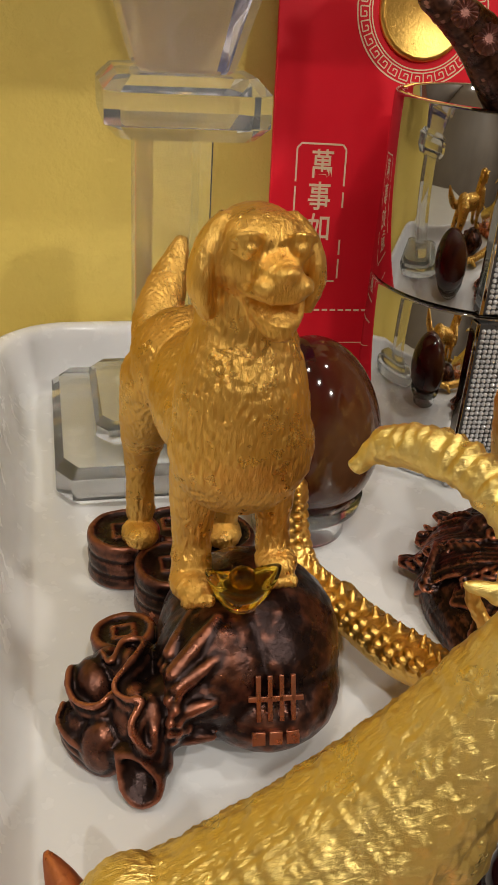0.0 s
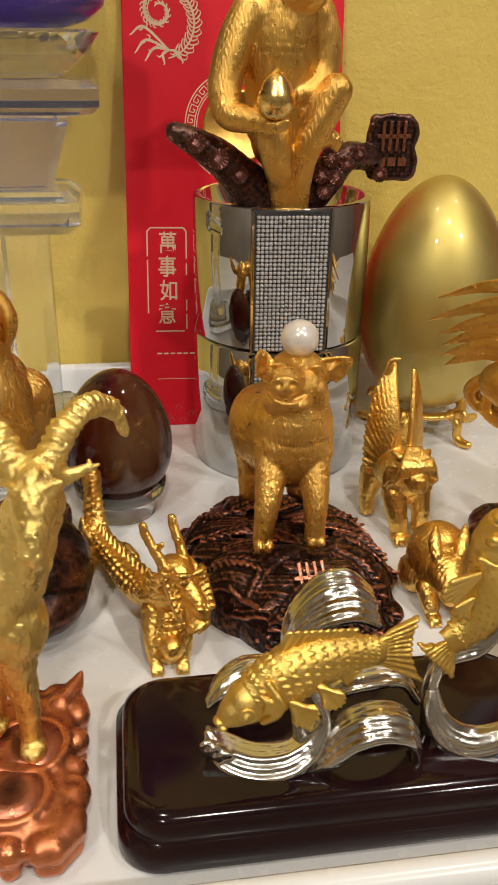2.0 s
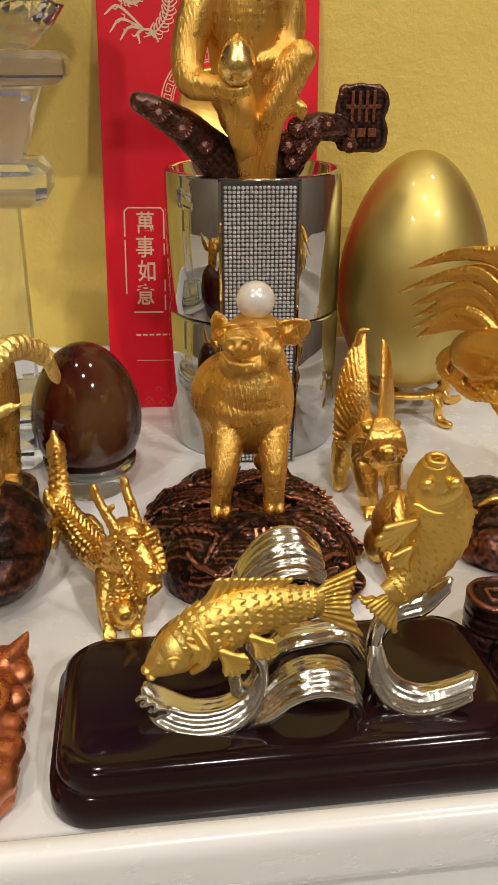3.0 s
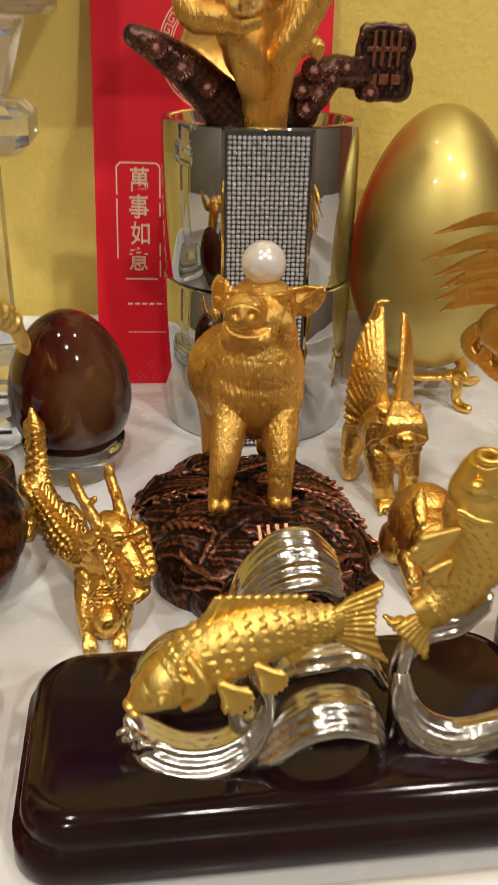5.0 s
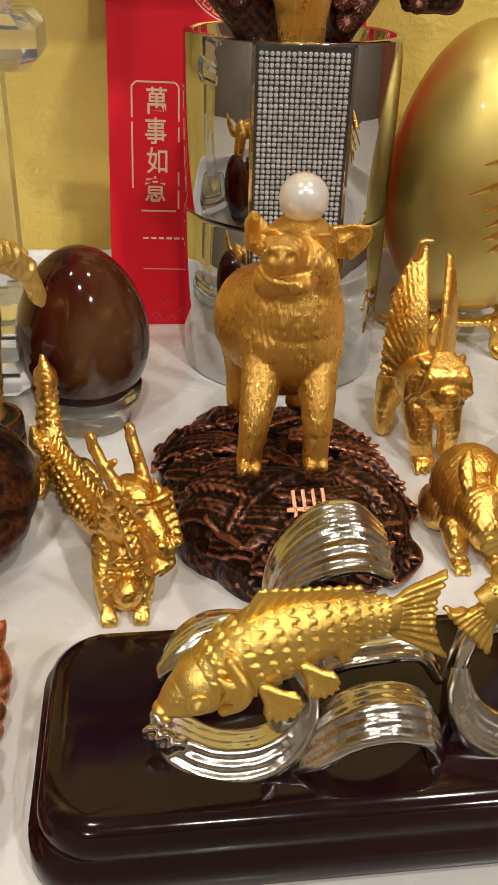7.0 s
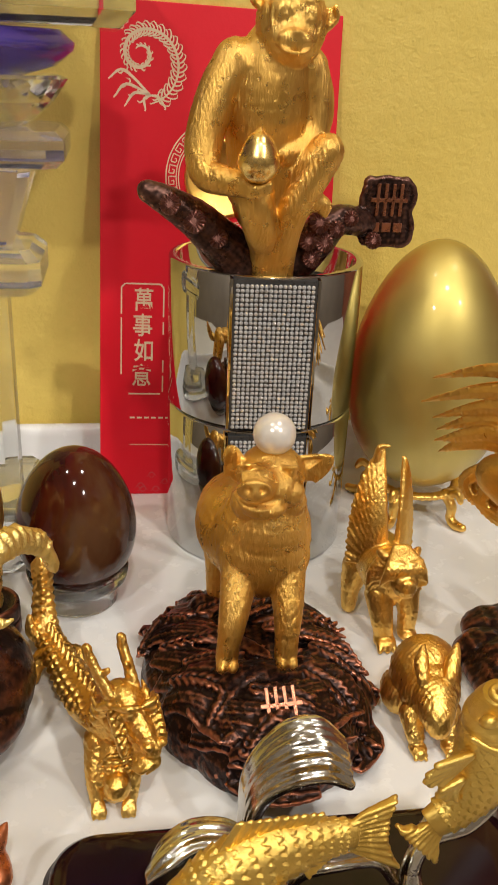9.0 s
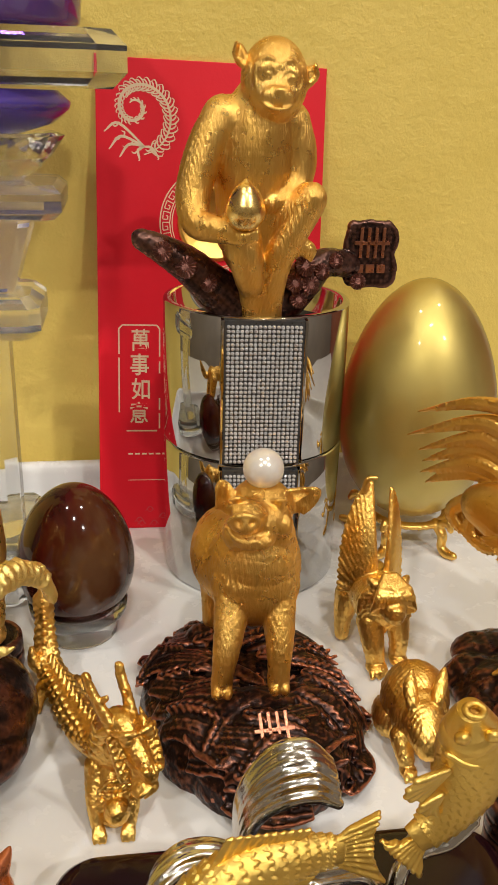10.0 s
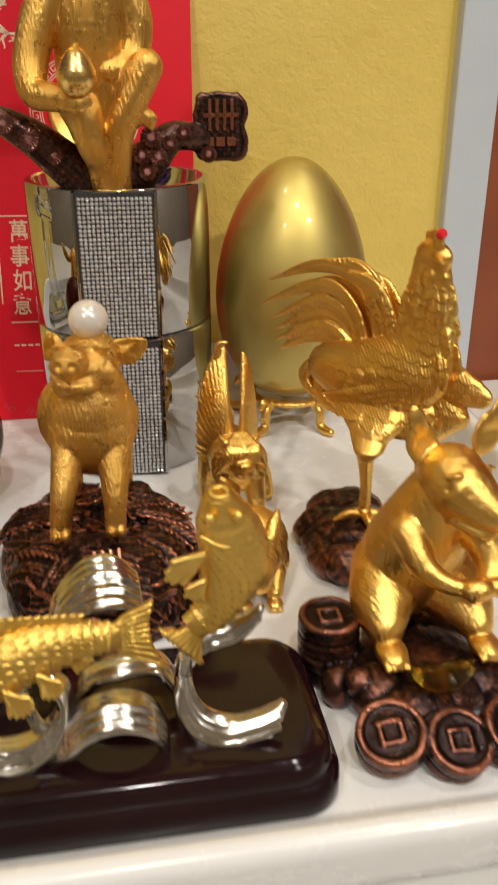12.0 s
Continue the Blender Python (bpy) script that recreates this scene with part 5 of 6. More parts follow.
    put("peach", peach.mesh("peach", 0.4, 6), GOLD_PEACH, t, slim, "smooth polished gold peach")
    c.roll([(129, 205, 135, 8), (130, 200, 131, 6.6), (132.5, 200.5, 122, 5.4), (134.5, 204.5, 116, 4.8), (135.5, 207, 105, 4.6)])
    c.roll([(143, 206, 136, 8), (149, 200.5, 142.5, 6.3), (152.5, 198.5, 146, 5.2), (148, 198.6, 138, 5.2), (142.5, 200, 128, 5.2), (140.8, 204, 117, 5.0), (140.6, 207, 105, 4.8)])
    c.roll([(143, 201, 128, 4), (148.5, 199.6, 131.4, 3.4), (152.5, 199, 130.6, 2.6)])
    for i in range(4):
        c.roll([(150, 198.4, 132.2 - i * 0.8, 1.2), (154.4 - 0.4 * i, 198.0, 130.4 - i * 0.9, 1.0)])
    put("monkey", c.mesh("monkey", 0.42, 5, both(bare(masked(fur(0.17, 1.1, 1.0, 12), 2, 170, 176)), lumps(0.03, 9), moved(both(dents((134.6, 196.2, 183.6, 2.5, 0.9), (141.6, 196.4, 182.6, 2.5, 0.9), (136.7, 192.4, 179.2, 0.5, 0.7), (138.5, 192.4, 179.1, 0.5, 0.7), (138.1, 197, 182.6, 0.9, 0.5)), dent_line([(131.4, 196.6, 177.4), (134.2, 193.2, 175.9), (137.4, 192.3, 175.4), (140.6, 193.4, 175.7), (143.4, 196.8, 177)], 0.55, 1.0)), nod))), GOLD, t, slim, "satin gold seated monkey with furred arms")
    return t


build_monkey()


def build_rooster():
    t, off = figurine("rooster_figurine", "gold rooster with a ruby on its comb, on a dark rock", (209, 130))
    off = off @ pose(-0.003, 0, 0)
    c = Clay()
    c.ball((212, 152, 5), (14, 11, 7)).ball((212, 132, 6.5), (16, 14, 8)).ball((202, 142, 5), (11, 8, 6.5)).ball((206, 118, 5), (10, 8, 8)).ball((222, 122, 5), (11, 10, 8)).ball((215, 142, 5), (10, 8, 7)).ball((211, 126, 9), (11, 9, 6)).ball((230, 130, 6), (10, 9, 9.5))
    c.roll([(198, 136, 4, 5), (198, 122, 5, 5), (206, 114, 4, 5), (220, 114, 4, 5)])
    put("base", c.mesh("base", 0.6, 2, lumps(0.6, 17)), BRONZE, t, off, "dark bronze rock base")
    emblem(t, off @ pose(0.209, 0.1125, 0.0065, -25, 0, -8), 6.0, COPPERLINE)
    c = Clay()
    c.roll([(203, 134, 60, 8), (211, 132, 58, 11), (220, 131, 60, 11.5), (226, 131.5, 66, 9.5), (228, 132, 76, 7.6), (228, 131.5, 86, 6), (227.5, 131, 96, 4.6)])
    c.ball((227.5, 130, 98.5), (4.4, 5, 4.6)).roll([(227, 126, 99, 1.8), (226.5, 121.5, 98, 0.8)])
    c.ball((225.5, 127, 92.5), (1.6, 1.8, 3.2)).ball((229, 127.4, 92), (1.6, 1.8, 3.4))
    for i in range(4):
        c.roll([(227.4, 126.5 + i * 2.3, 102, 1.4), (227.4, 127 + i * 2.6, 106.0 - 0.7 * i, 0.9)])
    rnd = random.Random(5)
    for i in range(46):
        a, z = rnd.uniform(0, 2 * math.pi), rnd.uniform(66, 92)
        r = 10.5 - 5.0 * (z - 66) / 26
        x0, y0 = 227.5 + r * math.cos(a) * 0.9, 131.5 + r * math.sin(a) * 0.9
        c.roll([(x0, y0, z, 0.9), (x0 + math.cos(a) * 0.9, y0 + math.sin(a) * 0.9, z - 5, 1.1), (x0 + math.cos(a) * 0.8, y0 + math.sin(a) * 0.8, z - 8.5, 0.5)])
    c.roll([(236, 129, 62, 6), (240.5, 128, 61, 4)])
    # wing with scale rows
    for i in range(5):
        for k in range(4):
            c.ball((207 + i * 3.6 - k * 0.8, 121.5 + 0.4 * k, 61.5 - k * 2.6), (2.3, 1.4, 1.8), (0, 25, 0))
    for k in range(4):
        c.roll([(218, 121.4, 59 - 2 * k, 1.7), (207, 121, 56 - 2 * k, 1.7), (198 + k, 123, 54 - 1.6 * k, 0.8)])
    c.ball((213, 128, 50), (9.5, 9, 9)).ball((223, 131, 50), (10, 9, 9))
    for x, y in ((211, 128), (230, 131)):
        c.roll([(x + 3, y + 1, 51, 8), (x + 0.5, y, 43, 5.6), (x - 0.5, y, 37, 2.8), (x, y - 0.5, 26, 1.8), (x, y, 17, 1.8)])
        for z in np.arange(19, 36, 1.7):
            c.ball((x, y - 0.3, z), (2.15, 2.15, 0.6))
        for dx, dy in ((-9, 1.5), (0.5, -9), (8.5, -2), (1, 6)):
            c.roll([(x, y, 17, 1.8), (x + dx * 0.5, y + dy * 0.5, 17.2, 1.6), (x + dx, y + dy, 14.8, 0.7)])
    # the body runs back from the breast, so that the tail arches away behind it
    def slant(p):
        w, b = np.clip((p[:, 2] - 40) / 12, 0, 1), 228 - p[:, 0]
        return np.stack([p[:, 0] + 0.17 * w * b, p[:, 1] + 0.95 * w * b, p[:, 2] - 6 * w * np.clip((b - 12) / 24, 0, 1)], 1)
    c.bend(slant)
    # sickle tail: two layers of broad plumes with a quill and barbs, in one upright plane
    far = np.array((0.835, 0.55, 0))
    plumes_up = (((219.3, 149.6, 65.7), (216.7, 153.4, 80.8), (211.2, 161.8, 87.4), (203.4, 173.7, 86.2), (192.8, 189.7, 78.3)),
                 ((217.9, 151.7, 62.8), (214.7, 156.5, 75.7), (209.1, 165.0, 81.6), (201.9, 175.9, 78.6), (191.6, 191.7, 69.6)),
                 ((216.8, 153.3, 61.7), (213.3, 158.6, 72.0), (207.7, 167.2, 76.2), (202.0, 175.7, 73.0), (194.3, 187.5, 65.5)),
                 ((215.7, 155.0, 60.9), (211.9, 160.8, 69.0), (207.0, 168.2, 71.4), (201.3, 176.9, 68.0), (195.1, 186.3, 61.6)),
                 ((215.0, 156.1, 60.3), (211.2, 161.9, 66.4), (206.3, 169.2, 67.4), (201.4, 176.7, 63.8), (195.5, 185.7, 58.2)),
                 ((214.2, 157.2, 59.4), (210.5, 162.9, 63.6), (205.6, 170.3, 63.6), (200.6, 177.9, 59.8), (196.5, 184.2, 54.8)),
                 ((220.7, 147.4, 66.3), (219.7, 148.9, 78.8), (216.5, 153.8, 86.4), (212.7, 159.6, 89.4), (206.9, 167.4, 89.4)),
                 ((222.5, 144.8, 67.1), (222.3, 145.0, 77.2), (219.4, 149.3, 83.9), (216.6, 153.6, 86.2), (213.0, 158.6, 87.8)))
    loops_low = (((212.4, 160.1, 56.8), (206.7, 168.6, 55.2), (202.6, 174.8, 48.4), (204.5, 172.0, 43.2), (209.6, 164.2, 42.3)),
                 ((214.0, 157.6, 55.3), (208.5, 165.9, 50.8), (206.6, 169.0, 43.4), (210.6, 162.8, 39.6), (215.3, 155.7, 42.6)),
                 ((220.0, 148.4, 57.1), (215.1, 155.9, 48.6), (212.9, 159.2, 41.7)))
    for side in (-1, 1):
        for j, line in enumerate(plumes_up + loops_low):
            low = j >= len(plumes_up)
            o = far * side * (1.5 if low else (0.8, 2.4, 1.6)[j % 3])
            rad = (1.7, 2.3, 2.6, 2.2, 0.6) if not low else (1.8, 2.5, 2.7, 2.0, 1.0)
            p = [(x + o[0], y + o[1], z, r) for (x, y, z), r in zip(line, rad)]
            c.roll(p, (0.42, 1, 1), (0, 0, 33))
            q = curve_points([(x + far[0] * side * 0.9, y + far[1] * side * 0.9, z, r) for x, y, z, r in p], 22)
            c.roll([(x, y, z, 0.4) for x, y, z, r in q])
            for k in range(3, 20):
                d = q[k + 1, :3] - q[k - 1, :3]
                d /= np.linalg.norm(d)
                across = np.cross(d, far)
                for e in (-1, 1):
                    a, b = q[k, :3], q[k, :3] + across * e * q[k, 3] * 0.8 + d * 1.0 - far * side * 0.25
                    c.roll([(*a, 0.22), (*b, 0.3)])
    c.roll([(216, 152, 58, 5.5), (213, 158, 55, 4.5), (211, 162, 51, 3.5)])
    put("rooster", c.mesh("rooster", 0.38, 1, both(plumes(0.32, 3.0, 3.2, lambda p: np.where((p[:, 1] > 147) & (p[:, 2] > 59), 0, 1) * np.clip((p[:, 0] - 204) / 3, 0, 1) * np.clip((p[:, 2] - 42) / 4, 0, 1) * np.clip((94 - p[:, 2]) / 4, 0, 1)), masked(fur(0.09, 0.8, 0.8, 9), 0, 204, 208))), GOLD_SMOOTH, t, off, "polished gold rooster with arched tail feathers")
    p = part("ruby", lathe(egg_profile(1.6, -1.6, 1.6, 12, 0), 20), RUBY, t, "red gem on the comb", True)
    p.matrix_local = off @ Matrix.Translation((0.2274, 0.1262, 0.1055))
    return t


build_rooster()


def build_rat():
    t, off = figurine("rat_figurine", "gold rat figurine seated on a heap of copper coins", (205.4, 68.5))
    off = off @ pose(-0.0036, 0.0025, 0)
    c = Clay()
    coin(c, 187, 74, 0, 8.2, 19)
    coin(c, 194, 42, 3.5, 8.4, 8, (22, -8, 0))
    coin(c, 208, 38.5, 2.5, 8.0, 8, (26, 4, 0))
    coin(c, 222, 40, 2.5, 8.2, 8, (24, 10, 0))
    c.ball((209, 64, 5.5), (19, 18, 7.5)).ball((196, 58, 5.5), (8, 8, 7)).ball((222, 60, 5), (10, 10, 7)).ball((203, 51, 5), (12, 8, 6.5)).ball((191, 58, 9), (4, 3.5, 4)).ball((187, 62, 5), (5, 5, 6))
    c.ball((214, 80, 5), (16, 10, 7))
    put("base", c.mesh("base", 0.5, 1, lumps(0.1, 9)), BRONZE, t, off, "dark copper heap of square-holed coins")
    c = Clay()
    c.roll([(211, 83, 24, 12), (210.5, 80, 32, 13.2), (212, 77, 42, 11), (214, 75, 51, 8.8)])
    c.ball((216, 73, 57), (8.6, 10, 8.4)).roll([(217, 69, 56, 8), (221, 63.5, 53, 5.4), (223.5, 60, 51.5, 3.2)]).ball((224.6, 58.2, 52.2), (1.9, 1.5, 1.5)).roll([(214, 65.5, 49.8, 1.6), (219, 61.6, 47.6, 1.6), (222.6, 60, 47.6, 1.3)])
    for x, y, z in ((213.5, 64.5, 59.5), (222.5, 68, 59.5)):
        c.ball((x, y, z), (1.6, 1.4, 1.6)).roll([(x - 2, y + 0.6, z + 1.8, 0.7), (x + 0.2, y - 0.3, z + 2.3, 0.8), (x + 2.2, y + 0.8, z + 1.4, 0.6)])
    for x, y, z, a in ((209, 77, 65, -16), (227, 79, 65.5, 22)):
        c.ball((x, y, z), (4.4, 1.2, 6.4), (-8, a, 8)).ball((x + (0.09 * a), y, z + 5.4), (2.4, 1.0, 4.8), (-8, a, 8))
    c.roll([(206, 82, 26, 11), (201, 74, 22, 8.5), (199.5, 66, 19, 5)]).ball((199.5, 60.5, 15.5), (4.2, 6.0, 2.8))
    c.roll([(216, 80, 26, 11), (222, 72, 21, 8), (223.5, 65, 18, 4.6)]).ball((224, 60, 15.2), (4, 6.0, 2.8))
    for x0 in (197, 221.5):
        for i in range(4):
            c.roll([(x0 + i * 1.7, 58.5, 15.6, 1.1), (x0 + i * 1.7, 54.6, 14.6, 0.8)])
    c.roll([(205, 71, 44, 4.8), (207, 65, 38, 3.5), (212, 60.6, 34.5, 2.6), (217, 58.6, 33.6, 2.0)])
    c.roll([(222, 70, 44, 5), (225, 64, 37, 4), (222, 60, 33, 3), (219, 58.6, 32, 2.5)])
    c.ball((219, 57.5, 34), (4.4, 3.2, 3.0)).ball((224, 58, 34), (3.2, 2.8, 2.6))
    put("rat", c.mesh("rat", 0.42, 3, both(masked(fur(0.14, 1.0, 1.6, 9), 2, 46, 58), lumps(0.05, 7), dents((208.8, 75.6, 66, 2.8, 0.8), (227.2, 77.6, 66, 2.8, 0.8), (211.6, 64.2, 58.4, 0.9, 0.5), (223.6, 57.4, 52.2, 0.4, 0.5), (225, 57.6, 52.2, 0.4, 0.5)), dent_line([(214, 63.5, 51), (218.5, 60.5, 49.6), (223.6, 58, 49.8)], 0.6, 1.0))), GOLD_SMOOTH, t, off, "polished gold rat with large ears, holding a nugget")
    bm = loft([[(210 + 8.5 * k * math.cos(a), 52 + 4.2 * k * math.sin(a), z + l * math.cos(a) ** 2) for a in (2 * math.pi * i / 26 for i in range(26))] for k, z, l in ((0.5, 9.8, 0), (0.9, 12.5, 1.4), (1.0, 14.2, 2.8), (0.6, 14.6, 1.2), (0.3, 15.4, 0))])
    part("amber_ingot", bm, AMBER, t, "amber glass boat-shaped ingot", True).matrix_local = off
    return t


build_rat()


# ---- small gold animals that stand straight on the tray ----
def lone(name, me, mat, label, at=None):
    ob = link_mesh(name, me, mat)
    ob.matrix_world = at or Matrix()
    return tagged(ob, label, "figurine", "animal figurines on the tray")


def build_dragon():
    c = Clay()
    sp = [(83, 100, 24, 6.5), (80, 107, 17, 6), (77, 116, 13, 6), (73, 127, 10.5, 5.6), (69, 139, 9, 5.0), (65, 150, 8.5, 4.4), (62, 158, 10, 3.6), (60.8, 163, 17, 2.8), (60.8, 166, 25, 2.2), (60.5, 168, 31, 2.4), (60.0, 169, 36, 0.9)]
    c.roll(sp)
    pts = curve_points(sp, 60)
    for i in range(2, 56, 2):
        x, y, z, r = pts[i]
        dx, dy, dz = pts[i + 1][:3] - pts[i - 1][:3]
        if i < 42:
            c.roll([(x, y, z + r * 0.8, 1.2), (x + 0.3, y + 1.6, z + r + 2.0, 0.5)])
        else:
            c.roll([(x, y - r * 0.7, z, 0.9), (x, y - r - 1.6, z + 1.2, 0.4)])
        for s in (-1, 1):
            for k in (0.15, 0.55, 0.95):
                c.ball((x + s * r * math.cos(k), y, z + r * math.sin(k)), (1.1, 1.5, 1.1))
    # tail flame and rear feet
    c.roll([(60.8, 166, 26, 2.4), (61, 167.4, 31, 2.8), (60, 168.8, 38, 0.8)])
    for s in (-1, 1):
        c.roll([(66 + s * 4, 150, 8, 3.2), (66 + s * 7, 148, 5, 2.6), (66 + s * 7.5, 145, 1.8, 1.8)])
    c.roll([(60, 157, 9, 2.4), (57.5, 157, 13, 2.0), (57, 158, 18, 0.9)])
    # head: brow, snout, jaws, mane and two horns
    c.ball((83.5, 98, 33), (6.0, 6.5, 5.6)).roll([(84, 95, 31, 4.6), (85, 89.5, 26.5, 3.6), (85.6, 86.6, 24.0, 3.0)])
    c.roll([(84.5, 93, 25, 3.6), (85.5, 88, 20.5, 2.8), (86, 86, 19.6, 2.2)])
    for s in (-1, 1):
        c.ball((84.6 + s * 3.9, 91, 34), (2.2, 2.0, 1.9)).ball((86 + s * 2.4, 85.4, 26), (1.6, 1.4, 1.4))
        c.roll([(84.4 + s * 1.2, 90, 36.2, 1.0), (84.4 + s * 4.4, 90.5, 36.6, 1.1), (84.4 + s * 6.6, 94, 35.4, 0.9)])
        c.roll([(83 + s * 4, 98, 36, 2.2), (82.4 + s * 5, 101, 41, 1.8), (81.8 + s * 5.6, 104, 45.5, 1.7), (81.7 + s * 5.8, 105, 48.5, 1.5)])
        c.roll([(82.6 + s * 5, 101, 41, 1.3), (82.4 + s * 3, 99.5, 43.5, 0.9)])
        for k in range(5):
            c.roll([(84 + s * 6.2, 97 + k * 1.2, 34 - k * 3.4, 1.5), (84 + s * 8.2, 99.5 + k, 32 - k * 3.6, 1.2), (84 + s * 8.6, 102 + k, 33.5 - k * 3.6, 0.5)])
        # forelegs and claws
        c.roll([(81 + s * 5, 102, 16, 3.8), (81.6 + s * 6, 96, 10, 3.2), (81.6 + s * 5.4, 92, 4, 2.4)])
        for k in (-1, 0, 1):
            c.roll([(81.6 + s * 5.4, 92, 4, 1.4), (81.6 + s * 4.6 + k * 1.5, 88.6, 2.4, 1.0), (81.6 + s * 4.6 + k * 1.7, 87.2, 0.9, 0.6)])
        for k in range(4):
            c.roll([(81.6 + s * 7.5, 98, 14 - 3 * k, 1.1), (81.6 + s * 8.6, 101, 13 - 3 * k, 0.5)])
    c.roll([(82, 103, 17, 6), (82, 98, 11, 6), (82, 96.5, 3.5, 5.2)])
    for k in range(7):
        for u in range(5):
            c.ball((77.5 + u * 2.2, 92.0 + 0.3 * abs(u - 2), 3 + k * 2.6), (1.3, 0.9, 1.3))
    c.ball((82.8, 90, 9.6), 4.3)
    for s in (-1, 1):
        for k in range(6):
            q = k / 5
            x, y, z = 84.5 + s * (5.2 + 0.6 * q), 90 + 5 * q, 24 + 9 * q
            c.roll([(x, y, z, 1.2), (x + s * 1.6, y - 0.8, z - 1.6, 1.0), (x + s * 2.4, y - 0.6, z + 0.4, 0.8), (x + s * 1.4, y - 0.8, z + 1.0, 0.5)])
    c.roll([(86, 84.6, 22, 0.8), (88.5, 84.2, 20, 0.6), (89.6, 86, 17, 0.5)])
    # slimmer forepart, with the head turned aside
    def turn(p):
        w = np.clip((118 - p[:, 1]) / 10, 0, 1)
        x = p[:, 0] + w * (83 - p[:, 0]) * 0.22
        a = radians(26) * w * np.clip((p[:, 2] - 15) / 7, 0, 1)
        dx, dy = x - 83, p[:, 1] - 101
        return np.stack([83 + dx * np.cos(a) - dy * np.sin(a), 101 + dx * np.sin(a) + dy * np.cos(a), p[:, 2]], 1)
    c.bend(turn)
    lone("dragon_figurine", c.mesh("dragon", 0.36, 1, both(fur(0.10, 1.1, 1.8, 4), lumps(0.10, 2.8))), GOLD_SMOOTH, "small polished gold dragon with raised tail, holding a ball", pose(0.0028, 0.140, 0) @ Matrix.Diagonal((1, 0.9, 0.85, 1)) @ pose(0, -0.140, 0))


build_dragon()


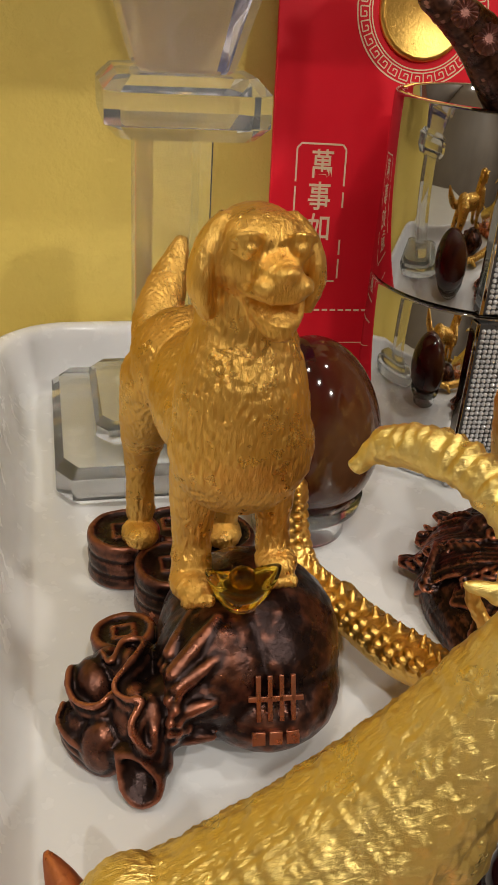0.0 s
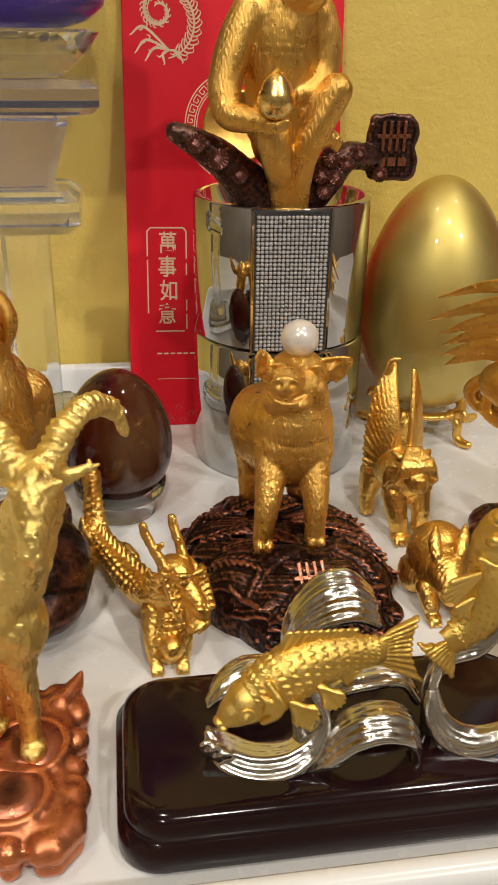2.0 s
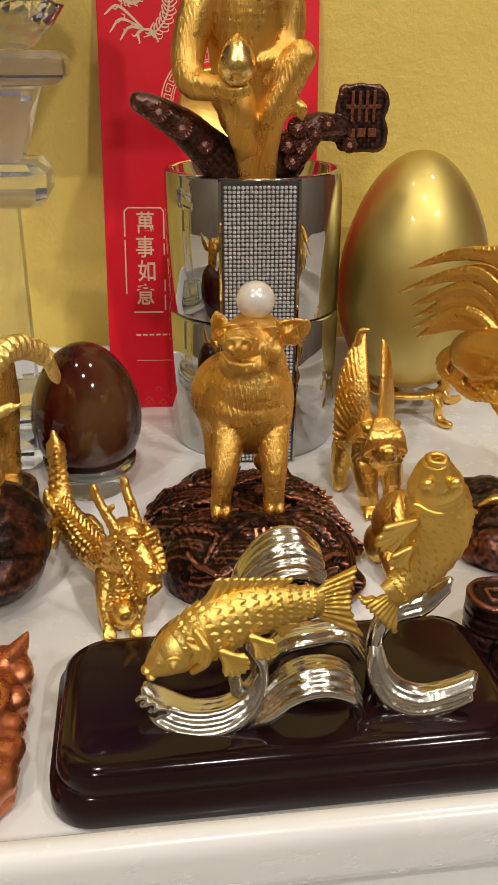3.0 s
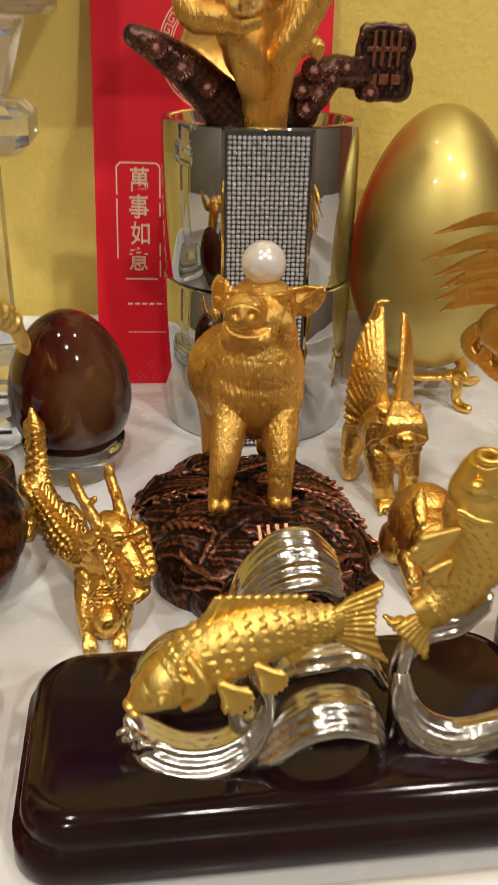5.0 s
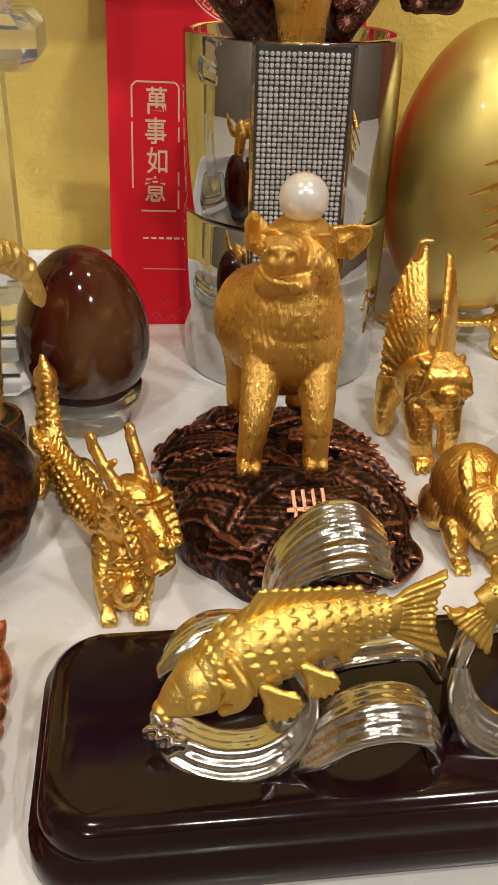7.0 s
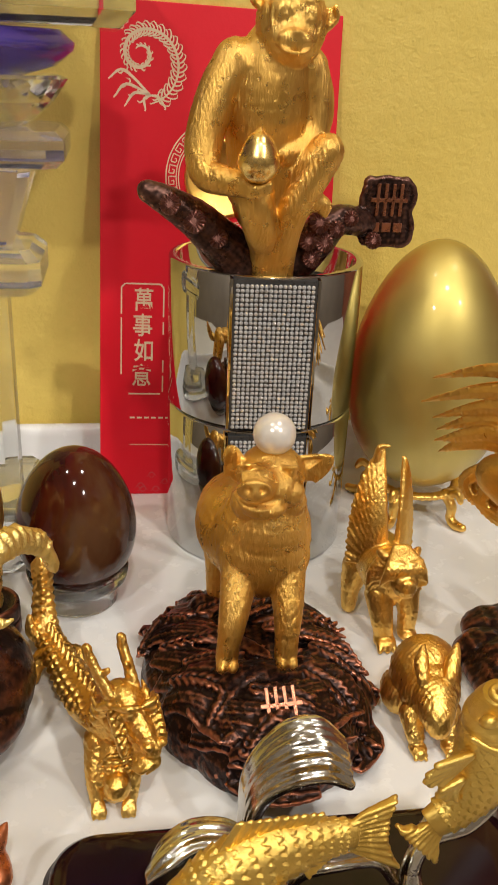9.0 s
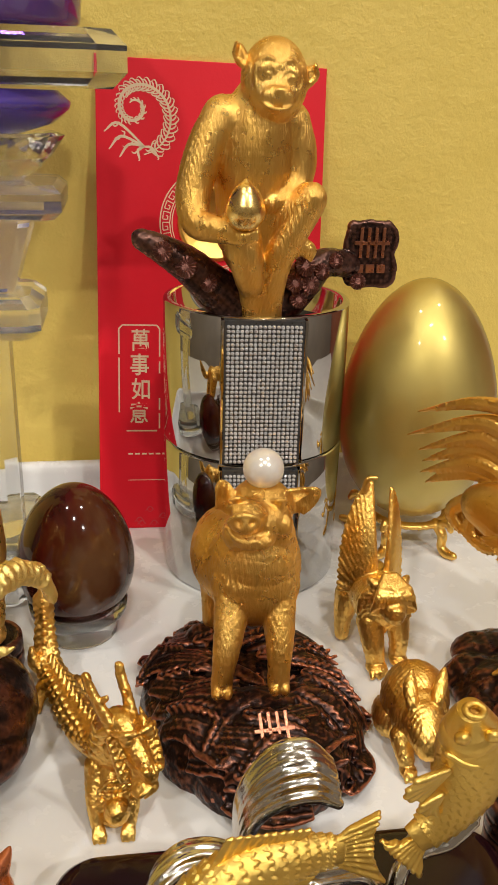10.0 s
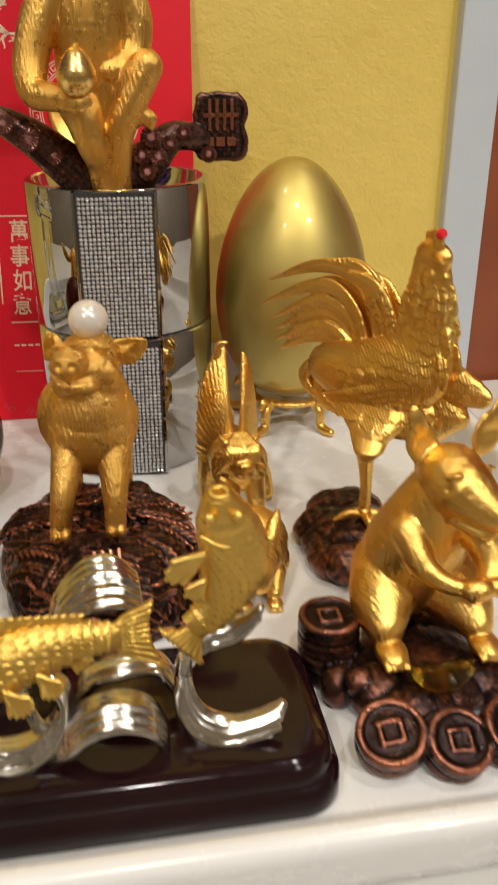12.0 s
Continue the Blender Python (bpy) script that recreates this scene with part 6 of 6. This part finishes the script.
def build_winged_lion():
    c = Clay()
    c.roll([(172, 177, 21, 8), (172, 169, 22, 9), (172, 162, 22.5, 9.2)])
    c.ball((172.5, 157, 27.5), (6.4, 6.6, 6.6)).roll([(172.8, 153, 27, 5), (173, 149.8, 25, 3.8)])
    c.ball((173, 147.6, 27), (2.4, 1.6, 1.6)).ball((173, 148.4, 23), (2.8, 2, 1.3))
    for s in (-1, 1):
        c.ball((173 + s * 3.2, 150.4, 30.4), (1.7, 1.3, 1.5)).roll([(173 + s * 1.4, 150, 32.4, 0.9), (173 + s * 5, 151.4, 32.6, 0.9)])
        c.roll([(172.6 + s * 4.6, 156, 32, 1.8), (172.6 + s * 6.2, 157.4, 33, 1.1)])
    for i in range(28):
        a = 2 * math.pi * i / 28
        c.roll([(172.6 + 6 * math.cos(a), 155.5, 26 + 6.4 * math.sin(a), 1.3), (172.6 + 8.6 * math.cos(a), 156.8, 24.5 + 8.2 * math.sin(a), 1.2), (172.6 + 9.4 * math.cos(a + 0.3), 157, 22.0 + 9.0 * math.sin(a + 0.3), 0.5)])
    for i in range(23):
        a = math.pi * (i - 11) / 14
        c.roll([(172.6 + 2.0 * math.sin(a), 156, 35.0, 1.0), (172.8 + 5.4 * math.sin(a), 150.8 - 1.2 * math.cos(a), 31.5, 0.9), (172.8 + 7.4 * math.sin(a), 150.2 - 1.0 * math.cos(a), 25.5 + 2.6 * math.cos(a), 0.5)])
    for i in range(25):
        q = radians(84 * i / 24 - 4)
        k = 1.0 if i % 2 else 0.75
        c.roll([(171, 164, 22, 1.9 * k), (171.5 - 7.5 * math.cos(q), 167.5, 24 + 17 * math.sin(q), 1.2 * k), (172.4 - 12.5 * math.cos(q), 170 + 6 * math.sin(q), 25 + 34 * math.sin(q), 1.0 * k)])
        c.roll([(174, 164, 22, 1.8 * k), (174.5 + 3.4 * math.cos(q), 167, 24 + 15 * math.sin(q), 1.2 * k), (175.4 + 5.4 * math.cos(q), 169 + 5 * math.sin(q), 25 + 32.5 * math.sin(q), 0.8 * k)])
    c.roll([(167.5, 175, 56, 1.2), (168.3, 174.4, 60.5, 1.0), (171, 173.5, 61.2, 0.6)])
    c.roll([(168, 158, 17, 4.6), (169, 155, 9, 3.6), (170, 154.6, 3.5, 3.2)]).ball((170, 153, 2.3), (3.6, 4.4, 2.1))
    c.roll([(177.5, 159, 17, 4.2), (178.5, 158, 9, 3.4), (178.5, 158, 3.2, 3)]).ball((178.5, 156.5, 2.2), (3.2, 4.0, 2.0))
    c.roll([(165.5, 175, 17, 5.2), (163.5, 174, 9, 3.4), (163, 172.5, 2.8, 2.6)])
    c.roll([(179, 176, 17, 5.2), (184, 175, 9, 3.2), (185, 172.5, 2.8, 2.6)])
    for k in (-1, 0, 1):
        c.roll([(170 + k * 2, 151, 2.4, 1.3), (170 + k * 2.4, 149, 1.2, 0.9)])
    c.roll([(172, 184, 22, 3), (173, 188, 28, 2.6), (172, 187, 34, 1.4)])
    lone("winged_lion_figurine", c.mesh("winged_lion", 0.38, 1, both(fur(0.11, 0.9, 1.6, 5), lumps(0.05, 2.4))), GOLD_SMOOTH, "small gold winged lion with raised feathered wings")


build_winged_lion()


def build_rabbit():
    c = Clay()
    c.ball((173.5, 125, 14.5), (11.2, 12, 12.5)).ball((172.6, 117, 14), (9.4, 9, 10))
    c.roll([(172, 112, 16, 7), (171.4, 106.5, 14, 5.4), (171.2, 103.5, 11.5, 3.6)])
    for s in (-1, 1):
        c.roll([(172 + s * 4, 112, 22, 2.0), (173 + s * 5, 116, 26, 2.4), (174.5 + s * 5.4, 119, 29.5, 0.8)], (1, 0.8, 1))
        c.ball((171.6 + s * 4.0, 106, 15.6), (1.4, 1.4, 1.4))
        c.roll([(172 + s * 6, 113, 9, 3.8), (171.8 + s * 5.4, 108, 4, 2.8)]).ball((171.6 + s * 5, 105.4, 1.9), (2.8, 3.6, 1.8))
        c.ball((173 + s * 8, 126, 7), (4.6, 8, 6.6))
        for k in (-1, 0, 1):
            c.roll([(171.6 + s * 5 + k * 1.5, 103.6, 1.6, 0.9), (171.6 + s * 5 + k * 1.6, 101.8, 0.9, 0.6)])
    for i in range(7):
        c.roll([(171.8 + (i - 3) * 0.6, 112, 21, 0.8), (171.4 + (i - 3) * 1.0, 105, 16 - 0.2 * (i - 3) ** 2, 0.7), (171.2 + (i - 3) * 0.9, 101.8, 10, 0.5)])
    c.ball((174, 136.5, 13), (3.6, 2.6, 3.6))
    lone("rabbit_figurine", c.mesh("rabbit", 0.42, 1, both(fur(0.22, 1.3, 1.6, 7), lumps(0.05, 4))), GOLD_SMOOTH, "small gold crouching animal with pointed ears", pose(0.1718, 0.115, 0) @ Matrix.Diagonal((0.9, 0.87, 0.9, 1)) @ pose(-0.173, -0.115, 0))


build_rabbit()
